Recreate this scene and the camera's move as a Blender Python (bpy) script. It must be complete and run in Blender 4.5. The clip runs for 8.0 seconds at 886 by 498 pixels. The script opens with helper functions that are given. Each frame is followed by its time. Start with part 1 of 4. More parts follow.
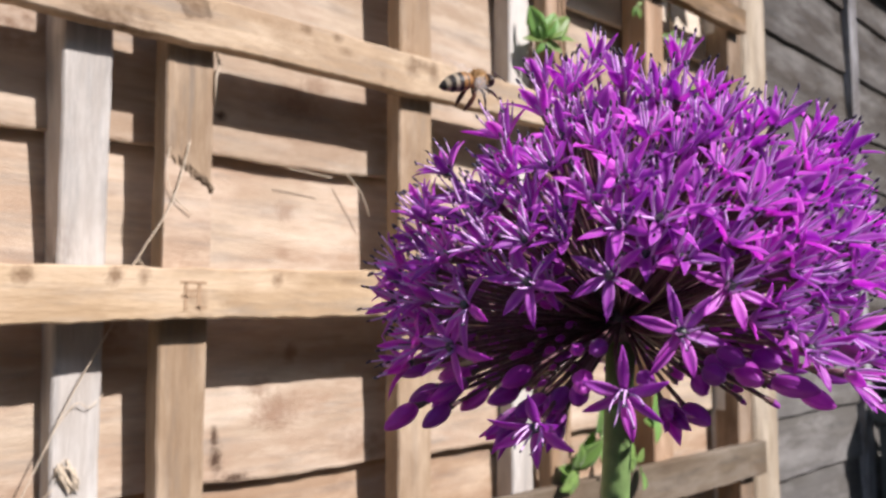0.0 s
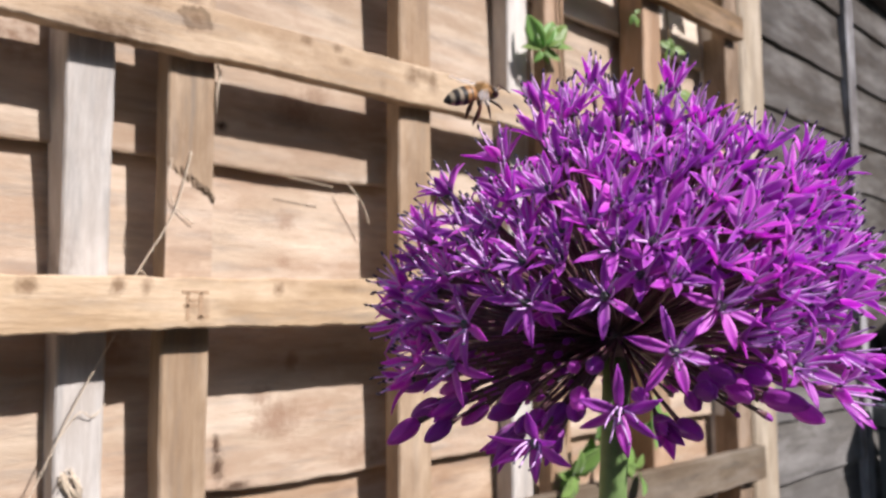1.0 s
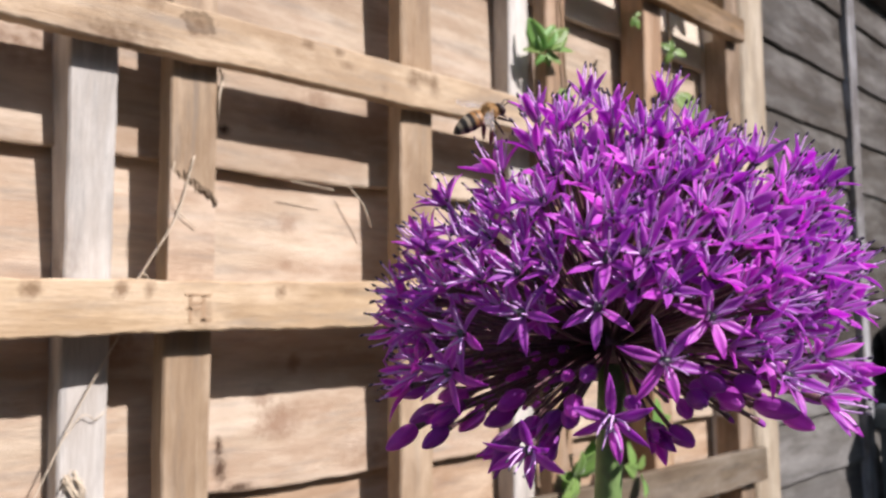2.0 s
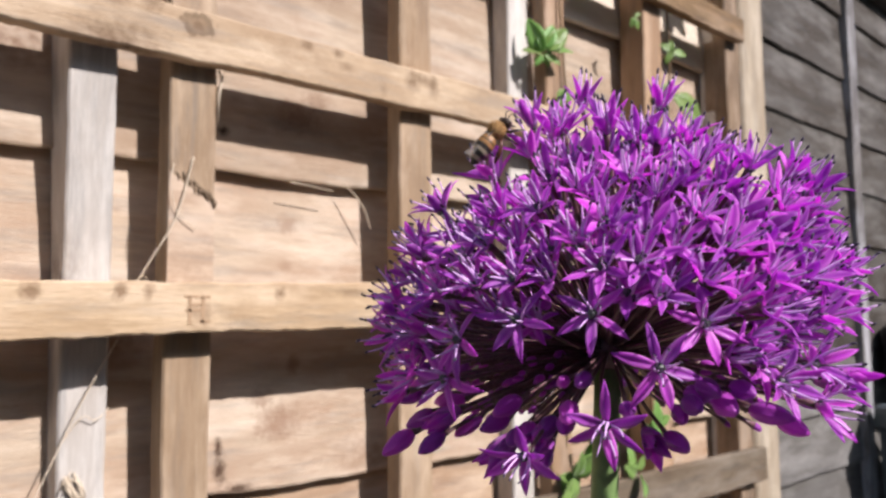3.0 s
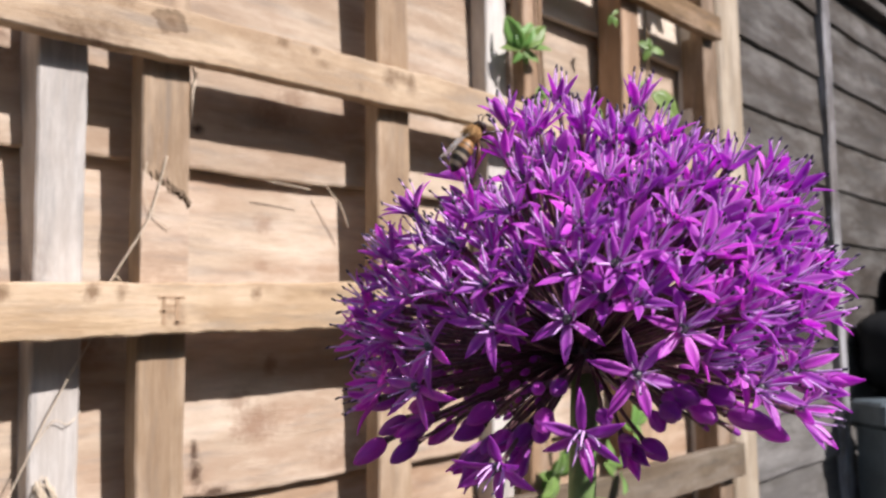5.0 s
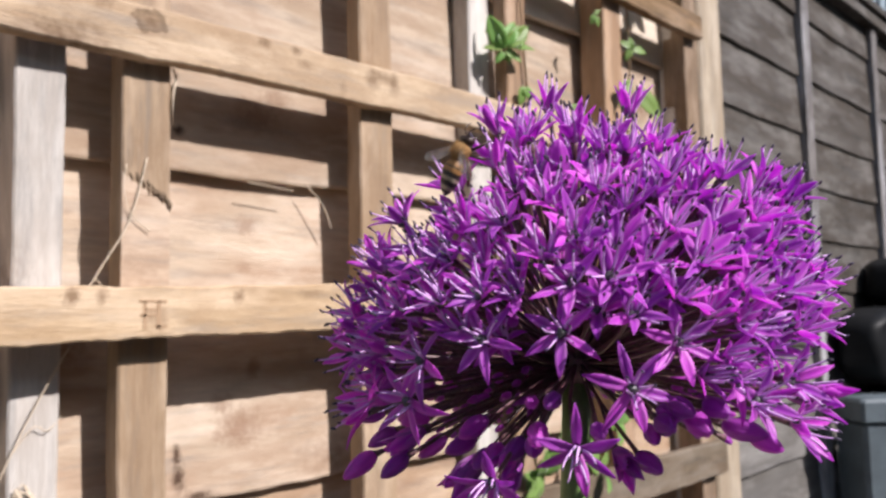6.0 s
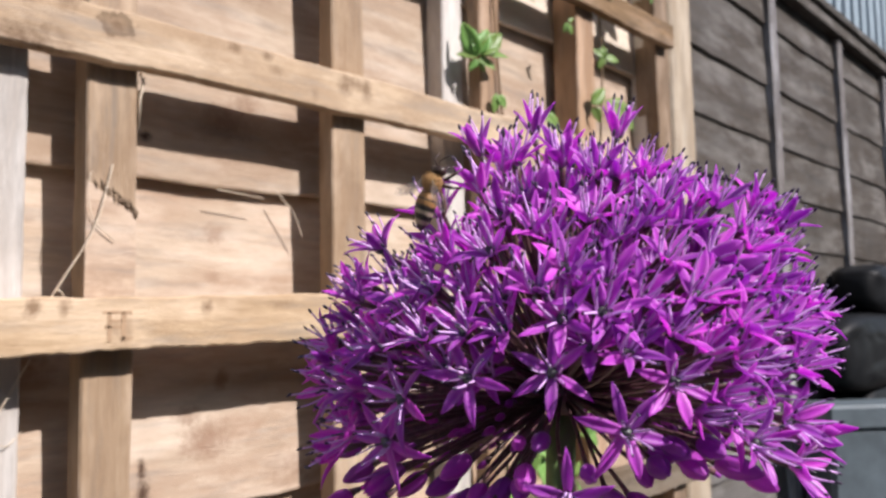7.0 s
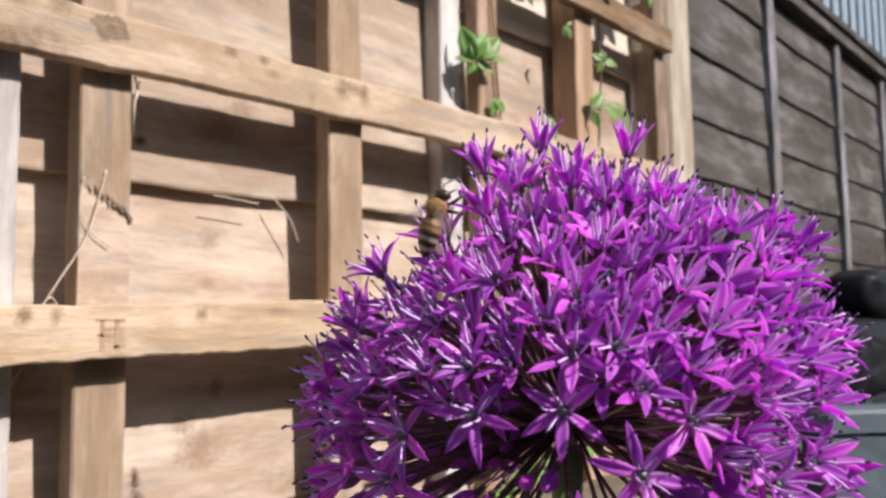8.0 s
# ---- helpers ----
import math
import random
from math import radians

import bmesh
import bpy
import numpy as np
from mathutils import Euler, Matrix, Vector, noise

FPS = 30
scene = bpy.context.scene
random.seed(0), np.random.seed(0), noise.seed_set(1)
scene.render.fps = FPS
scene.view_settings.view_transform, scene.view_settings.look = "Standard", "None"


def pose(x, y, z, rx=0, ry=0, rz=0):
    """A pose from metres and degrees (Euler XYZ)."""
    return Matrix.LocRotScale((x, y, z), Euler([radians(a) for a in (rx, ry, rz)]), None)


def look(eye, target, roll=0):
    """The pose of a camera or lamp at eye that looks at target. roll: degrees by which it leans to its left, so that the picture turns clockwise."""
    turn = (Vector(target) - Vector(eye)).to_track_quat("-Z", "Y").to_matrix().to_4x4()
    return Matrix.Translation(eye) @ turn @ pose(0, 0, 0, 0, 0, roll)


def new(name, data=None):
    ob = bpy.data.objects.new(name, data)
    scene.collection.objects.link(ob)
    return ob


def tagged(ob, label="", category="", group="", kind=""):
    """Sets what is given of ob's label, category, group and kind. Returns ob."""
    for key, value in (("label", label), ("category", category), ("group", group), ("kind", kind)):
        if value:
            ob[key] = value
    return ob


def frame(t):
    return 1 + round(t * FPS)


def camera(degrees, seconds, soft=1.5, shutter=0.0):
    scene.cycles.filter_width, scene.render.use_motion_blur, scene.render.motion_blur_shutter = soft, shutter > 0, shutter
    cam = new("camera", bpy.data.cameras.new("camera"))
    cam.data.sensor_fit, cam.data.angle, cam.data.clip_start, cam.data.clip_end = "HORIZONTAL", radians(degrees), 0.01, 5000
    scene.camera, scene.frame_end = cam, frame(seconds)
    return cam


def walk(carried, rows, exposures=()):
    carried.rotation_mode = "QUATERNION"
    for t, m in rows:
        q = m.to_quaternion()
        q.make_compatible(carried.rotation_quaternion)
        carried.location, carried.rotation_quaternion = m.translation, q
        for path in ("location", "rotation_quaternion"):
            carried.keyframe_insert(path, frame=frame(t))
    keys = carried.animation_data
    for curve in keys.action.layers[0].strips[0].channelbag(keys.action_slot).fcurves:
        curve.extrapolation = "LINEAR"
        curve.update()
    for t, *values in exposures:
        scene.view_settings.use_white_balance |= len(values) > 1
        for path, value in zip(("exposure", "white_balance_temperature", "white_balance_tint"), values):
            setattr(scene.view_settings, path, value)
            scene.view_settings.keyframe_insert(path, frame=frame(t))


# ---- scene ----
cam = camera(56.4, 8.0, soft=2.6, shutter=0.5)
cam.data.dof.use_dof, cam.data.dof.focus_distance, cam.data.dof.aperture_fstop = True, 0.166, 40
PATH = [
    (0, (0.00010, 0.00016, 1.10027), (0.69140, 0.71791, 1.18354), -0.039),
    (0.5, (-0.00170, -0.00126, 1.10184), (0.69114, 0.71460, 1.18852), -0.141),
    (1, (-0.00380, -0.00350, 1.10294), (0.68768, 0.71340, 1.19185), -0.254),
    (1.5, (-0.00550, -0.00557, 1.10388), (0.68422, 0.71293, 1.19365), -0.248),
    (3, (-0.00517, -0.00786, 1.10587), (0.68384, 0.71141, 1.19484), -0.326),
    (3.5, (-0.00403, -0.00812, 1.10662), (0.68627, 0.70997, 1.19509), -0.302),
    (4, (-0.00272, -0.00803, 1.10684), (0.69035, 0.70744, 1.19494), -0.308),
    (4.5, (-0.00111, -0.00684, 1.10696), (0.69849, 0.70236, 1.19400), -0.457),
    (6, (0.00005, -0.00264, 1.11027), (0.72161, 0.68473, 1.19321), -1.083),
    (6.5, (0.00198, 0.00022, 1.11269), (0.73490, 0.67544, 1.19592), -1.112),
    (7, (0.00466, 0.00442, 1.11573), (0.75006, 0.66531, 1.20291), -1.033),
    (7.5, (0.00662, 0.00673, 1.11855), (0.75698, 0.66172, 1.20773), -0.959),
    (8, (0.00907, 0.00994, 1.12070), (0.75730, 0.66739, 1.20964), -0.875),
]
walk(cam, [(t, look(eye, target, roll)) for t, eye, target, roll in PATH])

# ---- sky, sun ----
SUN_TO = Vector((0.22, -1.0, 0.91)).normalized()
world = bpy.data.worlds.new("sky")
scene.world = world
world.use_nodes = True
wn = world.node_tree
sky = wn.nodes.new("ShaderNodeTexSky")
sky.sky_type = "NISHITA"
sky.sun_disc = False
sky.sun_elevation = math.asin(SUN_TO.z)
sky.sun_rotation = math.atan2(SUN_TO.x, SUN_TO.y)
wn.links.new(sky.outputs[0], wn.nodes["Background"].inputs[0])
wn.nodes["Background"].inputs[1].default_value = 0.11
sun_data = bpy.data.lights.new("sun", "SUN")
sun_data.energy, sun_data.angle, sun_data.color = 6.4, radians(0.6), (1.0, 0.938, 0.938)
sun = new("sun", sun_data)
sun.matrix_world = look((0, -3, 5), Vector((0, -3, 5)) - SUN_TO)
scene.view_settings.exposure = 0.1


# ---- materials ----
def mat(name):
    m = bpy.data.materials.new(name)
    m.use_nodes = True
    nt = m.node_tree
    return m, nt, nt.nodes["Principled BSDF"]


def nd(nt, kind, **sets):
    n = nt.nodes.new(kind)
    for key, value in sets.items():
        n.inputs[key.replace("_", " ")].default_value = value
    return n


def mixc(nt, fac, a, b, blend="MIX"):
    n = nt.nodes.new("ShaderNodeMix")
    n.data_type, n.blend_type = "RGBA", blend
    for i, v in ((0, fac), (6, a), (7, b)):
        if isinstance(v, bpy.types.NodeSocket):
            nt.links.new(v, n.inputs[i])
        else:
            n.inputs[i].default_value = v if i == 0 else (*v, 1)
    return n.outputs[2]


def ramp(nt, src, lo, hi, a=0.0, b=1.0):
    n = nt.nodes.new("ShaderNodeMapRange")
    nt.links.new(src, n.inputs[0])
    for i, v in enumerate((lo, hi, a, b)):
        n.inputs[i + 1].default_value = v
    return n.outputs[0]


def noise_tex(nt, vec, scale, detail=4.0, rough=0.6):
    n = nd(nt, "ShaderNodeTexNoise", Scale=scale, Detail=detail, Roughness=rough)
    nt.links.new(vec, n.inputs["Vector"])
    return n.outputs[0]


def coords(nt, scale=(1, 1, 1), spread=7.0):
    """Object space with a shift of its own for each object."""
    tc, oi = nt.nodes.new("ShaderNodeTexCoord"), nt.nodes.new("ShaderNodeObjectInfo")
    mp = nt.nodes.new("ShaderNodeMapping")
    mp.inputs["Scale"].default_value = scale
    mul = nt.nodes.new("ShaderNodeVectorMath")
    mul.operation = "SCALE"
    mul.inputs[0].default_value = (spread, spread * 0.6, spread * 0.3)
    nt.links.new(oi.outputs["Random"], mul.inputs["Scale"])
    add = nt.nodes.new("ShaderNodeVectorMath")
    nt.links.new(tc.outputs["Object"], add.inputs[0])
    nt.links.new(mul.outputs[0], add.inputs[1])
    nt.links.new(add.outputs[0], mp.inputs[0])
    return mp.outputs[0], oi.outputs["Random"]


def bump(nt, bsdf, src, strength, dist):
    b = nd(nt, "ShaderNodeBump", Strength=strength, Distance=dist)
    nt.links.new(src, b.inputs["Height"])
    nt.links.new(b.outputs[0], bsdf.inputs["Normal"])


def wood(name, light, dark, knot, grain=1.0, stain=0.5, rough=0.75, fleck=0.0, knots=(), pale=(0.30, 0.305, 0.32), weather=0.8):
    """Sawn softwood, its grain along the local x axis."""
    m, nt, b = mat(name)
    v, rnd = coords(nt, (0.07, 1, 1))
    iso, _ = coords(nt)
    lines = noise_tex(nt, v, 210 * grain, 5, 0.65)
    fine = noise_tex(nt, v, 900, 3, 0.6)
    vb, _ = coords(nt, (0.45, 1, 1))
    blot = noise_tex(nt, vb, 16, 5, 0.65)
    vp, _ = coords(nt, (0.3, 1, 1))
    patch = noise_tex(nt, vp, 55, 4, 0.6)
    col = mixc(nt, ramp(nt, lines, 0.34, 0.62, 0.0, 1.0), dark, light)
    col = mixc(nt, ramp(nt, fine, 0.3, 0.75, 0.34, 0.0), col, tuple(c * 0.6 for c in dark))
    col = mixc(nt, ramp(nt, patch, 0.3, 0.7, 0.0, 0.45), col, dark)
    col = mixc(nt, ramp(nt, blot, 0.42, 0.72, 0.0, stain), col, knot)
    vw, _ = coords(nt, (0.22, 1, 1), 5.0)
    wash = noise_tex(nt, vw, 26, 3, 0.5)
    col = mixc(nt, ramp(nt, wash, 0.42, 0.68, 0.0, 0.55), col, tuple(0.5 * (a + c) for a, c in zip(dark, knot)))
    speck = noise_tex(nt, iso, 330, 3, 0.7)
    col = mixc(nt, ramp(nt, speck, 0.52, 0.72, 0.0, 0.55), col, dark)
    # weathering: grey streaks along the grain, bleached patches, faint saw marks across it
    vg, _ = coords(nt, (0.1, 1, 1), 4.0)
    streak = noise_tex(nt, vg, 75, 6, 0.7)
    mean = sum(dark) / 3
    col = mixc(nt, ramp(nt, streak, 0.5, 0.68, 0.0, weather), col, tuple(0.3 * mean + 0.42 * c for c in dark))
    vl, _ = coords(nt, (0.28, 1, 1), 6.0)
    bleach = noise_tex(nt, vl, 24, 5, 0.65)
    col = mixc(nt, ramp(nt, bleach, 0.47, 0.68, 0.0, 0.75 * weather), col, tuple(min(0.85, 1.05 * c + 0.11) for c in light))
    vc, _ = coords(nt, (1, 1, 0.1), 2.0)
    saw = noise_tex(nt, vc, 240, 3, 0.6)
    col = mixc(nt, ramp(nt, saw, 0.52, 0.7, 0.0, 0.14 * weather), col, dark)
    vs, _ = coords(nt, (0.55, 1, 1), 3.0)
    vo = nd(nt, "ShaderNodeTexVoronoi", Scale=7.5)
    nt.links.new(vs, vo.inputs["Vector"])
    spot = ramp(nt, vo.outputs["Distance"], 0.05, 0.2, 1.0, 0.0)
    wob = noise_tex(nt, iso, 120, 3)
    spot_mul = nt.nodes.new("ShaderNodeMath")
    spot_mul.operation = "MULTIPLY"
    nt.links.new(spot, spot_mul.inputs[0])
    nt.links.new(ramp(nt, wob, 0.25, 0.7, 0.0, 1.0), spot_mul.inputs[1])
    col = mixc(nt, spot_mul.outputs[0], col, tuple(c * 0.7 for c in knot))
    if knots:
        crumb = noise_tex(nt, iso, 380, 4, 0.65)
        place = nt.nodes.new("ShaderNodeTexCoord").outputs["Object"]
        sep = nt.nodes.new("ShaderNodeSeparateXYZ")
        nt.links.new(place, sep.inputs[0])

    def calc(op, p, q):
        n = nt.nodes.new("ShaderNodeMath")
        n.operation = op
        for i, v in ((0, p), (1, q)):
            if isinstance(v, bpy.types.NodeSocket):
                nt.links.new(v, n.inputs[i])
            else:
                n.inputs[i].default_value = v
        return n.outputs[0]
    for kx, kz, kr, long, deep in knots:
        dx = calc("DIVIDE", calc("SUBTRACT", sep.outputs[0], kx), kr * long)
        dz = calc("DIVIDE", calc("SUBTRACT", sep.outputs[2], kz), kr)
        dist = calc("SQRT", calc("ADD", calc("MULTIPLY", dx, dx), calc("MULTIPLY", dz, dz)), 0)
        ragged = calc("ADD", dist, calc("ADD", calc("MULTIPLY", wob, 1.5), calc("MULTIPLY", crumb, 1.5)))
        col = mixc(nt, ramp(nt, ragged, 1.75, 2.75, deep, 0.0), col, tuple(c * (0.75 if deep < 0.9 else 0.25) for c in knot))
        if deep == 0.8:
            # the dark ring round a knot
            off = calc("ABSOLUTE", calc("SUBTRACT", ragged, 2.45), 0)
            col = mixc(nt, ramp(nt, off, 0.1, 0.4, 0.55, 0.0), col, tuple(c * 0.45 for c in knot))
    if fleck:
        lich = noise_tex(nt, vw, 17, 6, 0.68)
        col = mixc(nt, ramp(nt, lich, 0.45, 0.72, 0.0, fleck), col, pale)
    hue = nt.nodes.new("ShaderNodeHueSaturation")
    nt.links.new(col, hue.inputs["Color"])
    nt.links.new(ramp(nt, rnd, 0, 1, 0.86, 1.12), hue.inputs["Value"])
    nt.links.new(hue.outputs[0], b.inputs["Base Color"])
    b.inputs["Roughness"].default_value = rough
    b.inputs["Specular IOR Level"].default_value = 0.25
    add = nt.nodes.new("ShaderNodeMath")
    nt.links.new(lines, add.inputs[0])
    nt.links.new(fine, add.inputs[1])
    bump(nt, b, add.outputs[0], 0.5, 0.0015)
    return m


M_RAIL = wood("sawn_larch", (0.59, 0.44, 0.29), (0.42, 0.295, 0.175), (0.26, 0.16, 0.09), 0.8, 0.6)
M_UPRIGHT = wood("brown_softwood", (0.53, 0.395, 0.265), (0.36, 0.25, 0.155), (0.17, 0.10, 0.06), 1.0, 0.7)
# the low rail's brown, with the shade it stands in put into the colour
M_RAIL_SHADED = wood("shaded_brown_softwood", (0.235, 0.185, 0.13), (0.165, 0.125, 0.085), (0.14, 0.09, 0.055), 1.0, 0.6)
M_RAIL_MID = wood("plugged_larch", (0.59, 0.44, 0.29), (0.42, 0.295, 0.175), (0.26, 0.16, 0.09), 0.8, 0.6, knots=((0.647, 0.0125, 0.0066, 1.1, 0.88), (0.7045, 0.0122, 0.0066, 1.0, 0.88), (0.7255, 0.0120, 0.006, 0.8, 0.7), (0.8327, 0.0105, 0.0055, 0.9, 0.88), (0.90, 0.012, 0.004, 4.0, 0.5), (0.76, -0.004, 0.009, 0.6, 0.5), (0.769, -0.004, 0.009, 0.5, 0.5)))
M_BOARD = wood("pale_lap_board", (0.63, 0.495, 0.375), (0.45, 0.33, 0.235), (0.31, 0.19, 0.125), 0.5, 0.85)
M_BOARD_LOW = wood("knotty_lap_board", (0.585, 0.475, 0.365), (0.425, 0.328, 0.238), (0.30, 0.17, 0.105), 0.5, 0.7, knots=((1.0245, 0.228, 0.009, 1.2, 0.5), (1.022, 0.191, 0.006, 1.3, 0.5), (1.029, 0.1035, 0.008, 0.8, 0.75), (1.0128, 0.0546, 0.016, 1.5, 0.7), (0.9968, 0.076, 0.008, 1.6, 0.5), (0.957, 0.020, 0.013, 0.5, 1.0), (0.956, 0.038, 0.010, 0.4, 1.0), (0.975, 0.004, 0.004, 4.0, 0.95), (1.25, 0.12, 0.01, 1.4, 0.6)))
M_BOARD_MID = wood("darker_lap_board", (0.60, 0.482, 0.365), (0.44, 0.333, 0.237), (0.29, 0.17, 0.105), 0.5, 0.7, knots=((1.0323, 0.0578, 0.014, 2.0, 0.75), (1.0527, 0.079, 0.008, 2.2, 0.6), (0.955, 0.0335, 0.004, 1.6, 1.0)))
# the first, broad entry is no knot: it darkens the board's far right end
M_BOARD_HIGH = wood("bleached_lap_board", (0.81, 0.715, 0.60), (0.68, 0.58, 0.47), (0.48, 0.36, 0.26), 0.5, 0.5, weather=0.35, knots=((1.70, 0.02, 0.06, 2.2, 0.5), (1.30, 0.09, 0.02, 2.5, 0.4)))
M_BOARD_FOOT = wood("orange_lap_board", (0.52, 0.385, 0.265), (0.38, 0.26, 0.17), (0.25, 0.14, 0.08), 0.5, 0.8)
M_RAIL_KNOTTY = wood("knotty_larch", (0.71, 0.55, 0.385), (0.53, 0.38, 0.245), (0.22, 0.13, 0.07), 0.8, 0.75, knots=((0.758, 0.0085, 0.0085, 1.25, 0.8), (0.722, 0.016, 0.006, 1.5, 0.6), (0.69, 0.012, 0.006, 2.5, 0.5), (0.90, 0.004, 0.005, 2.0, 0.5), (0.94, -0.008, 0.006, 0.8, 0.4), (0.976, 0.006, 0.011, 0.8, 0.7), (0.99, 0.010, 0.006, 2.2, 0.6), (1.003, 0.006, 0.011, 0.6, 0.7), (0.858, 0.0145, 0.005, 1.2, 0.7), (0.889, 0.015, 0.0045, 1.2, 0.7)))
M_OLDLOW = wood("dusty_grey_board", (0.185, 0.172, 0.157), (0.125, 0.114, 0.102), (0.095, 0.086, 0.078), 0.5, 0.45, 0.8, 0.15)
M_PALE = wood("pale_weathered_batten", (0.71, 0.675, 0.63), (0.51, 0.465, 0.42), (0.37, 0.31, 0.26), 1.0, 0.6)
M_OLD = wood("old_grey_board", (0.085, 0.072, 0.059), (0.049, 0.040, 0.032), (0.045, 0.031, 0.021), 0.35, 0.8, 0.7, 0.28, pale=(0.21, 0.203, 0.197))
M_OLDBAT = wood("old_grey_batten", (0.20, 0.18, 0.17), (0.10, 0.085, 0.078), (0.065, 0.05, 0.043), 1.0, 0.5, 0.6, 0.8, pale=(0.55, 0.56, 0.60))
M_ORANGE = wood("orange_softwood", (0.48, 0.32, 0.20), (0.34, 0.215, 0.13), (0.16, 0.09, 0.05), 1.0, 0.7)
# last upright: brown wood darkened in its colour for the shade on it
M_UPRIGHT_SHADED = wood("shaded_brown_upright", (0.33, 0.235, 0.155), (0.20, 0.135, 0.085), (0.11, 0.07, 0.045), 0.9, 0.7)
M_POST = wood("tan_post", (0.45, 0.375, 0.28), (0.33, 0.265, 0.19), (0.21, 0.15, 0.10), 0.9, 0.4)
M_MOSSY = wood("dark_mossy_rail", (0.30, 0.19, 0.10), (0.16, 0.098, 0.05), (0.07, 0.05, 0.025), 0.9, 0.8)


def plain(name, colour, rough=0.6, metal=0.0, vary=0.25, scale=400.0, relief=0.0, relief_dist=0.001, spec=0.5, transmit=0.0):
    m, nt, b = mat(name)
    v, _ = coords(nt, spread=1.0)
    n1 = noise_tex(nt, v, scale, 4)
    col = mixc(nt, ramp(nt, n1, 0.3, 0.7), tuple(c * (1 - vary) for c in colour), tuple(min(1, c * (1 + vary)) for c in colour))
    nt.links.new(col, b.inputs["Base Color"])
    b.inputs["Roughness"].default_value, b.inputs["Metallic"].default_value = rough, metal
    b.inputs["Specular IOR Level"].default_value = spec
    b.inputs["Transmission Weight"].default_value = transmit
    if relief:
        bump(nt, b, n1, relief, relief_dist)
    return m


def petal(name, edge, mid, sheen, through_light=0.35):
    """Thin coloured tissue: veins along the local y axis, some light comes through."""
    m, nt, b = mat(name)
    tc, oi = nt.nodes.new("ShaderNodeTexCoord"), nt.nodes.new("ShaderNodeObjectInfo")
    sep = nt.nodes.new("ShaderNodeSeparateXYZ")
    nt.links.new(tc.outputs["Object"], sep.inputs[0])
    ab = nt.nodes.new("ShaderNodeMath")
    ab.operation = "ABSOLUTE"
    nt.links.new(sep.outputs[0], ab.inputs[0])
    mp = nt.nodes.new("ShaderNodeMapping")
    mp.inputs["Scale"].default_value = (1, 0.08, 1)
    nt.links.new(tc.outputs["Object"], mp.inputs[0])
    veins = noise_tex(nt, mp.outputs[0], 3500, 2)
    col = mixc(nt, ramp(nt, ab.outputs[0], 0.00015, 0.0009), mid, edge)
    col = mixc(nt, ramp(nt, veins, 0.35, 0.7, 0.0, 0.3), col, tuple(c * 0.6 for c in edge))
    col = mixc(nt, ramp(nt, sep.outputs[1], 0.0, 0.0035, 0.5, 0.0), col, sheen)
    hue = nt.nodes.new("ShaderNodeHueSaturation")
    nt.links.new(col, hue.inputs["Color"])
    nt.links.new(ramp(nt, oi.outputs["Random"], 0, 1, 0.478, 0.517), hue.inputs["Hue"])
    nt.links.new(ramp(nt, oi.outputs["Random"], 0, 1, 0.80, 1.10), hue.inputs["Value"])
    nt.links.new(hue.outputs[0], b.inputs["Base Color"])
    b.inputs["Roughness"].default_value = 0.36
    b.inputs["Specular IOR Level"].default_value = 0.45
    b.inputs["Sheen Weight"].default_value, b.inputs["Sheen Roughness"].default_value = 0.3, 0.35
    bump(nt, b, veins, 0.45, 0.0002)
    tr = nt.nodes.new("ShaderNodeBsdfTranslucent")
    nt.links.new(hue.outputs[0], tr.inputs[0])
    mx = nd(nt, "ShaderNodeMixShader", Fac=through_light)
    nt.links.new(b.outputs[0], mx.inputs[1])
    nt.links.new(tr.outputs[0], mx.inputs[2])
    nt.links.new(mx.outputs[0], nt.nodes["Material Output"].inputs[0])
    return m


# tepal margins are paler, and their edge highlights are painted into that colour too
M_TEPAL = petal("violet_tepal", (0.93, 0.30, 0.95), (0.74, 0.10, 0.82), (0.95, 0.36, 0.91), 0.6)
M_BUD = petal("plum_bud", (0.62, 0.11, 0.70), (0.75, 0.17, 0.81), (0.57, 0.08, 0.61), 0.5)
M_FILAMENT = plain("lilac_filament", (0.76, 0.46, 0.86), 0.5, vary=0.15, scale=2000)
M_ANTHER = plain("dark_anther", (0.055, 0.04, 0.075), 0.6, scale=3000)
M_OVARY = plain("grey_green_ovary", (0.10, 0.105, 0.10), 0.45, scale=3000)
M_PEDICEL = plain("plum_pedicel", (0.14, 0.07, 0.075), 0.4, vary=0.5, scale=900)
M_STEM = plain("green_stem", (0.16, 0.25, 0.085), 0.5, vary=0.25, scale=180)
M_LEAF = petal("fresh_leaf", (0.27, 0.46, 0.12), (0.36, 0.53, 0.19), (0.23, 0.40, 0.09), 0.4)
M_VINE = plain("vine_bark", (0.16, 0.10, 0.05), 0.8, scale=400, relief=0.5)
M_TWINE = plain("pale_twine", (0.60, 0.50, 0.38), 0.85, scale=900, relief=0.4)
M_FRAY = plain("grey_brown_fibre", (0.16, 0.11, 0.07), 0.9, scale=900)
M_STAMP = plain("brown_ink", (0.38, 0.25, 0.15), 0.8, scale=900)
M_SOIL = plain("dark_soil", (0.058, 0.053, 0.048), 0.95, vary=0.5, scale=9, relief=0.6, relief_dist=0.01)
# for the added, unseen wall that blocks skylight
M_SKY_BLOCK = plain("sky_block_grey", (0.22, 0.21, 0.20), 0.9, vary=0.15, scale=6, relief=0.2, relief_dist=0.003)
M_BIN = plain("blue_grey_plastic", (0.10, 0.125, 0.14), 0.5, vary=0.3, scale=14)
M_SACK = plain("black_plastic", (0.009, 0.0095, 0.0105), 0.5, vary=0.35, scale=30, spec=0.15)
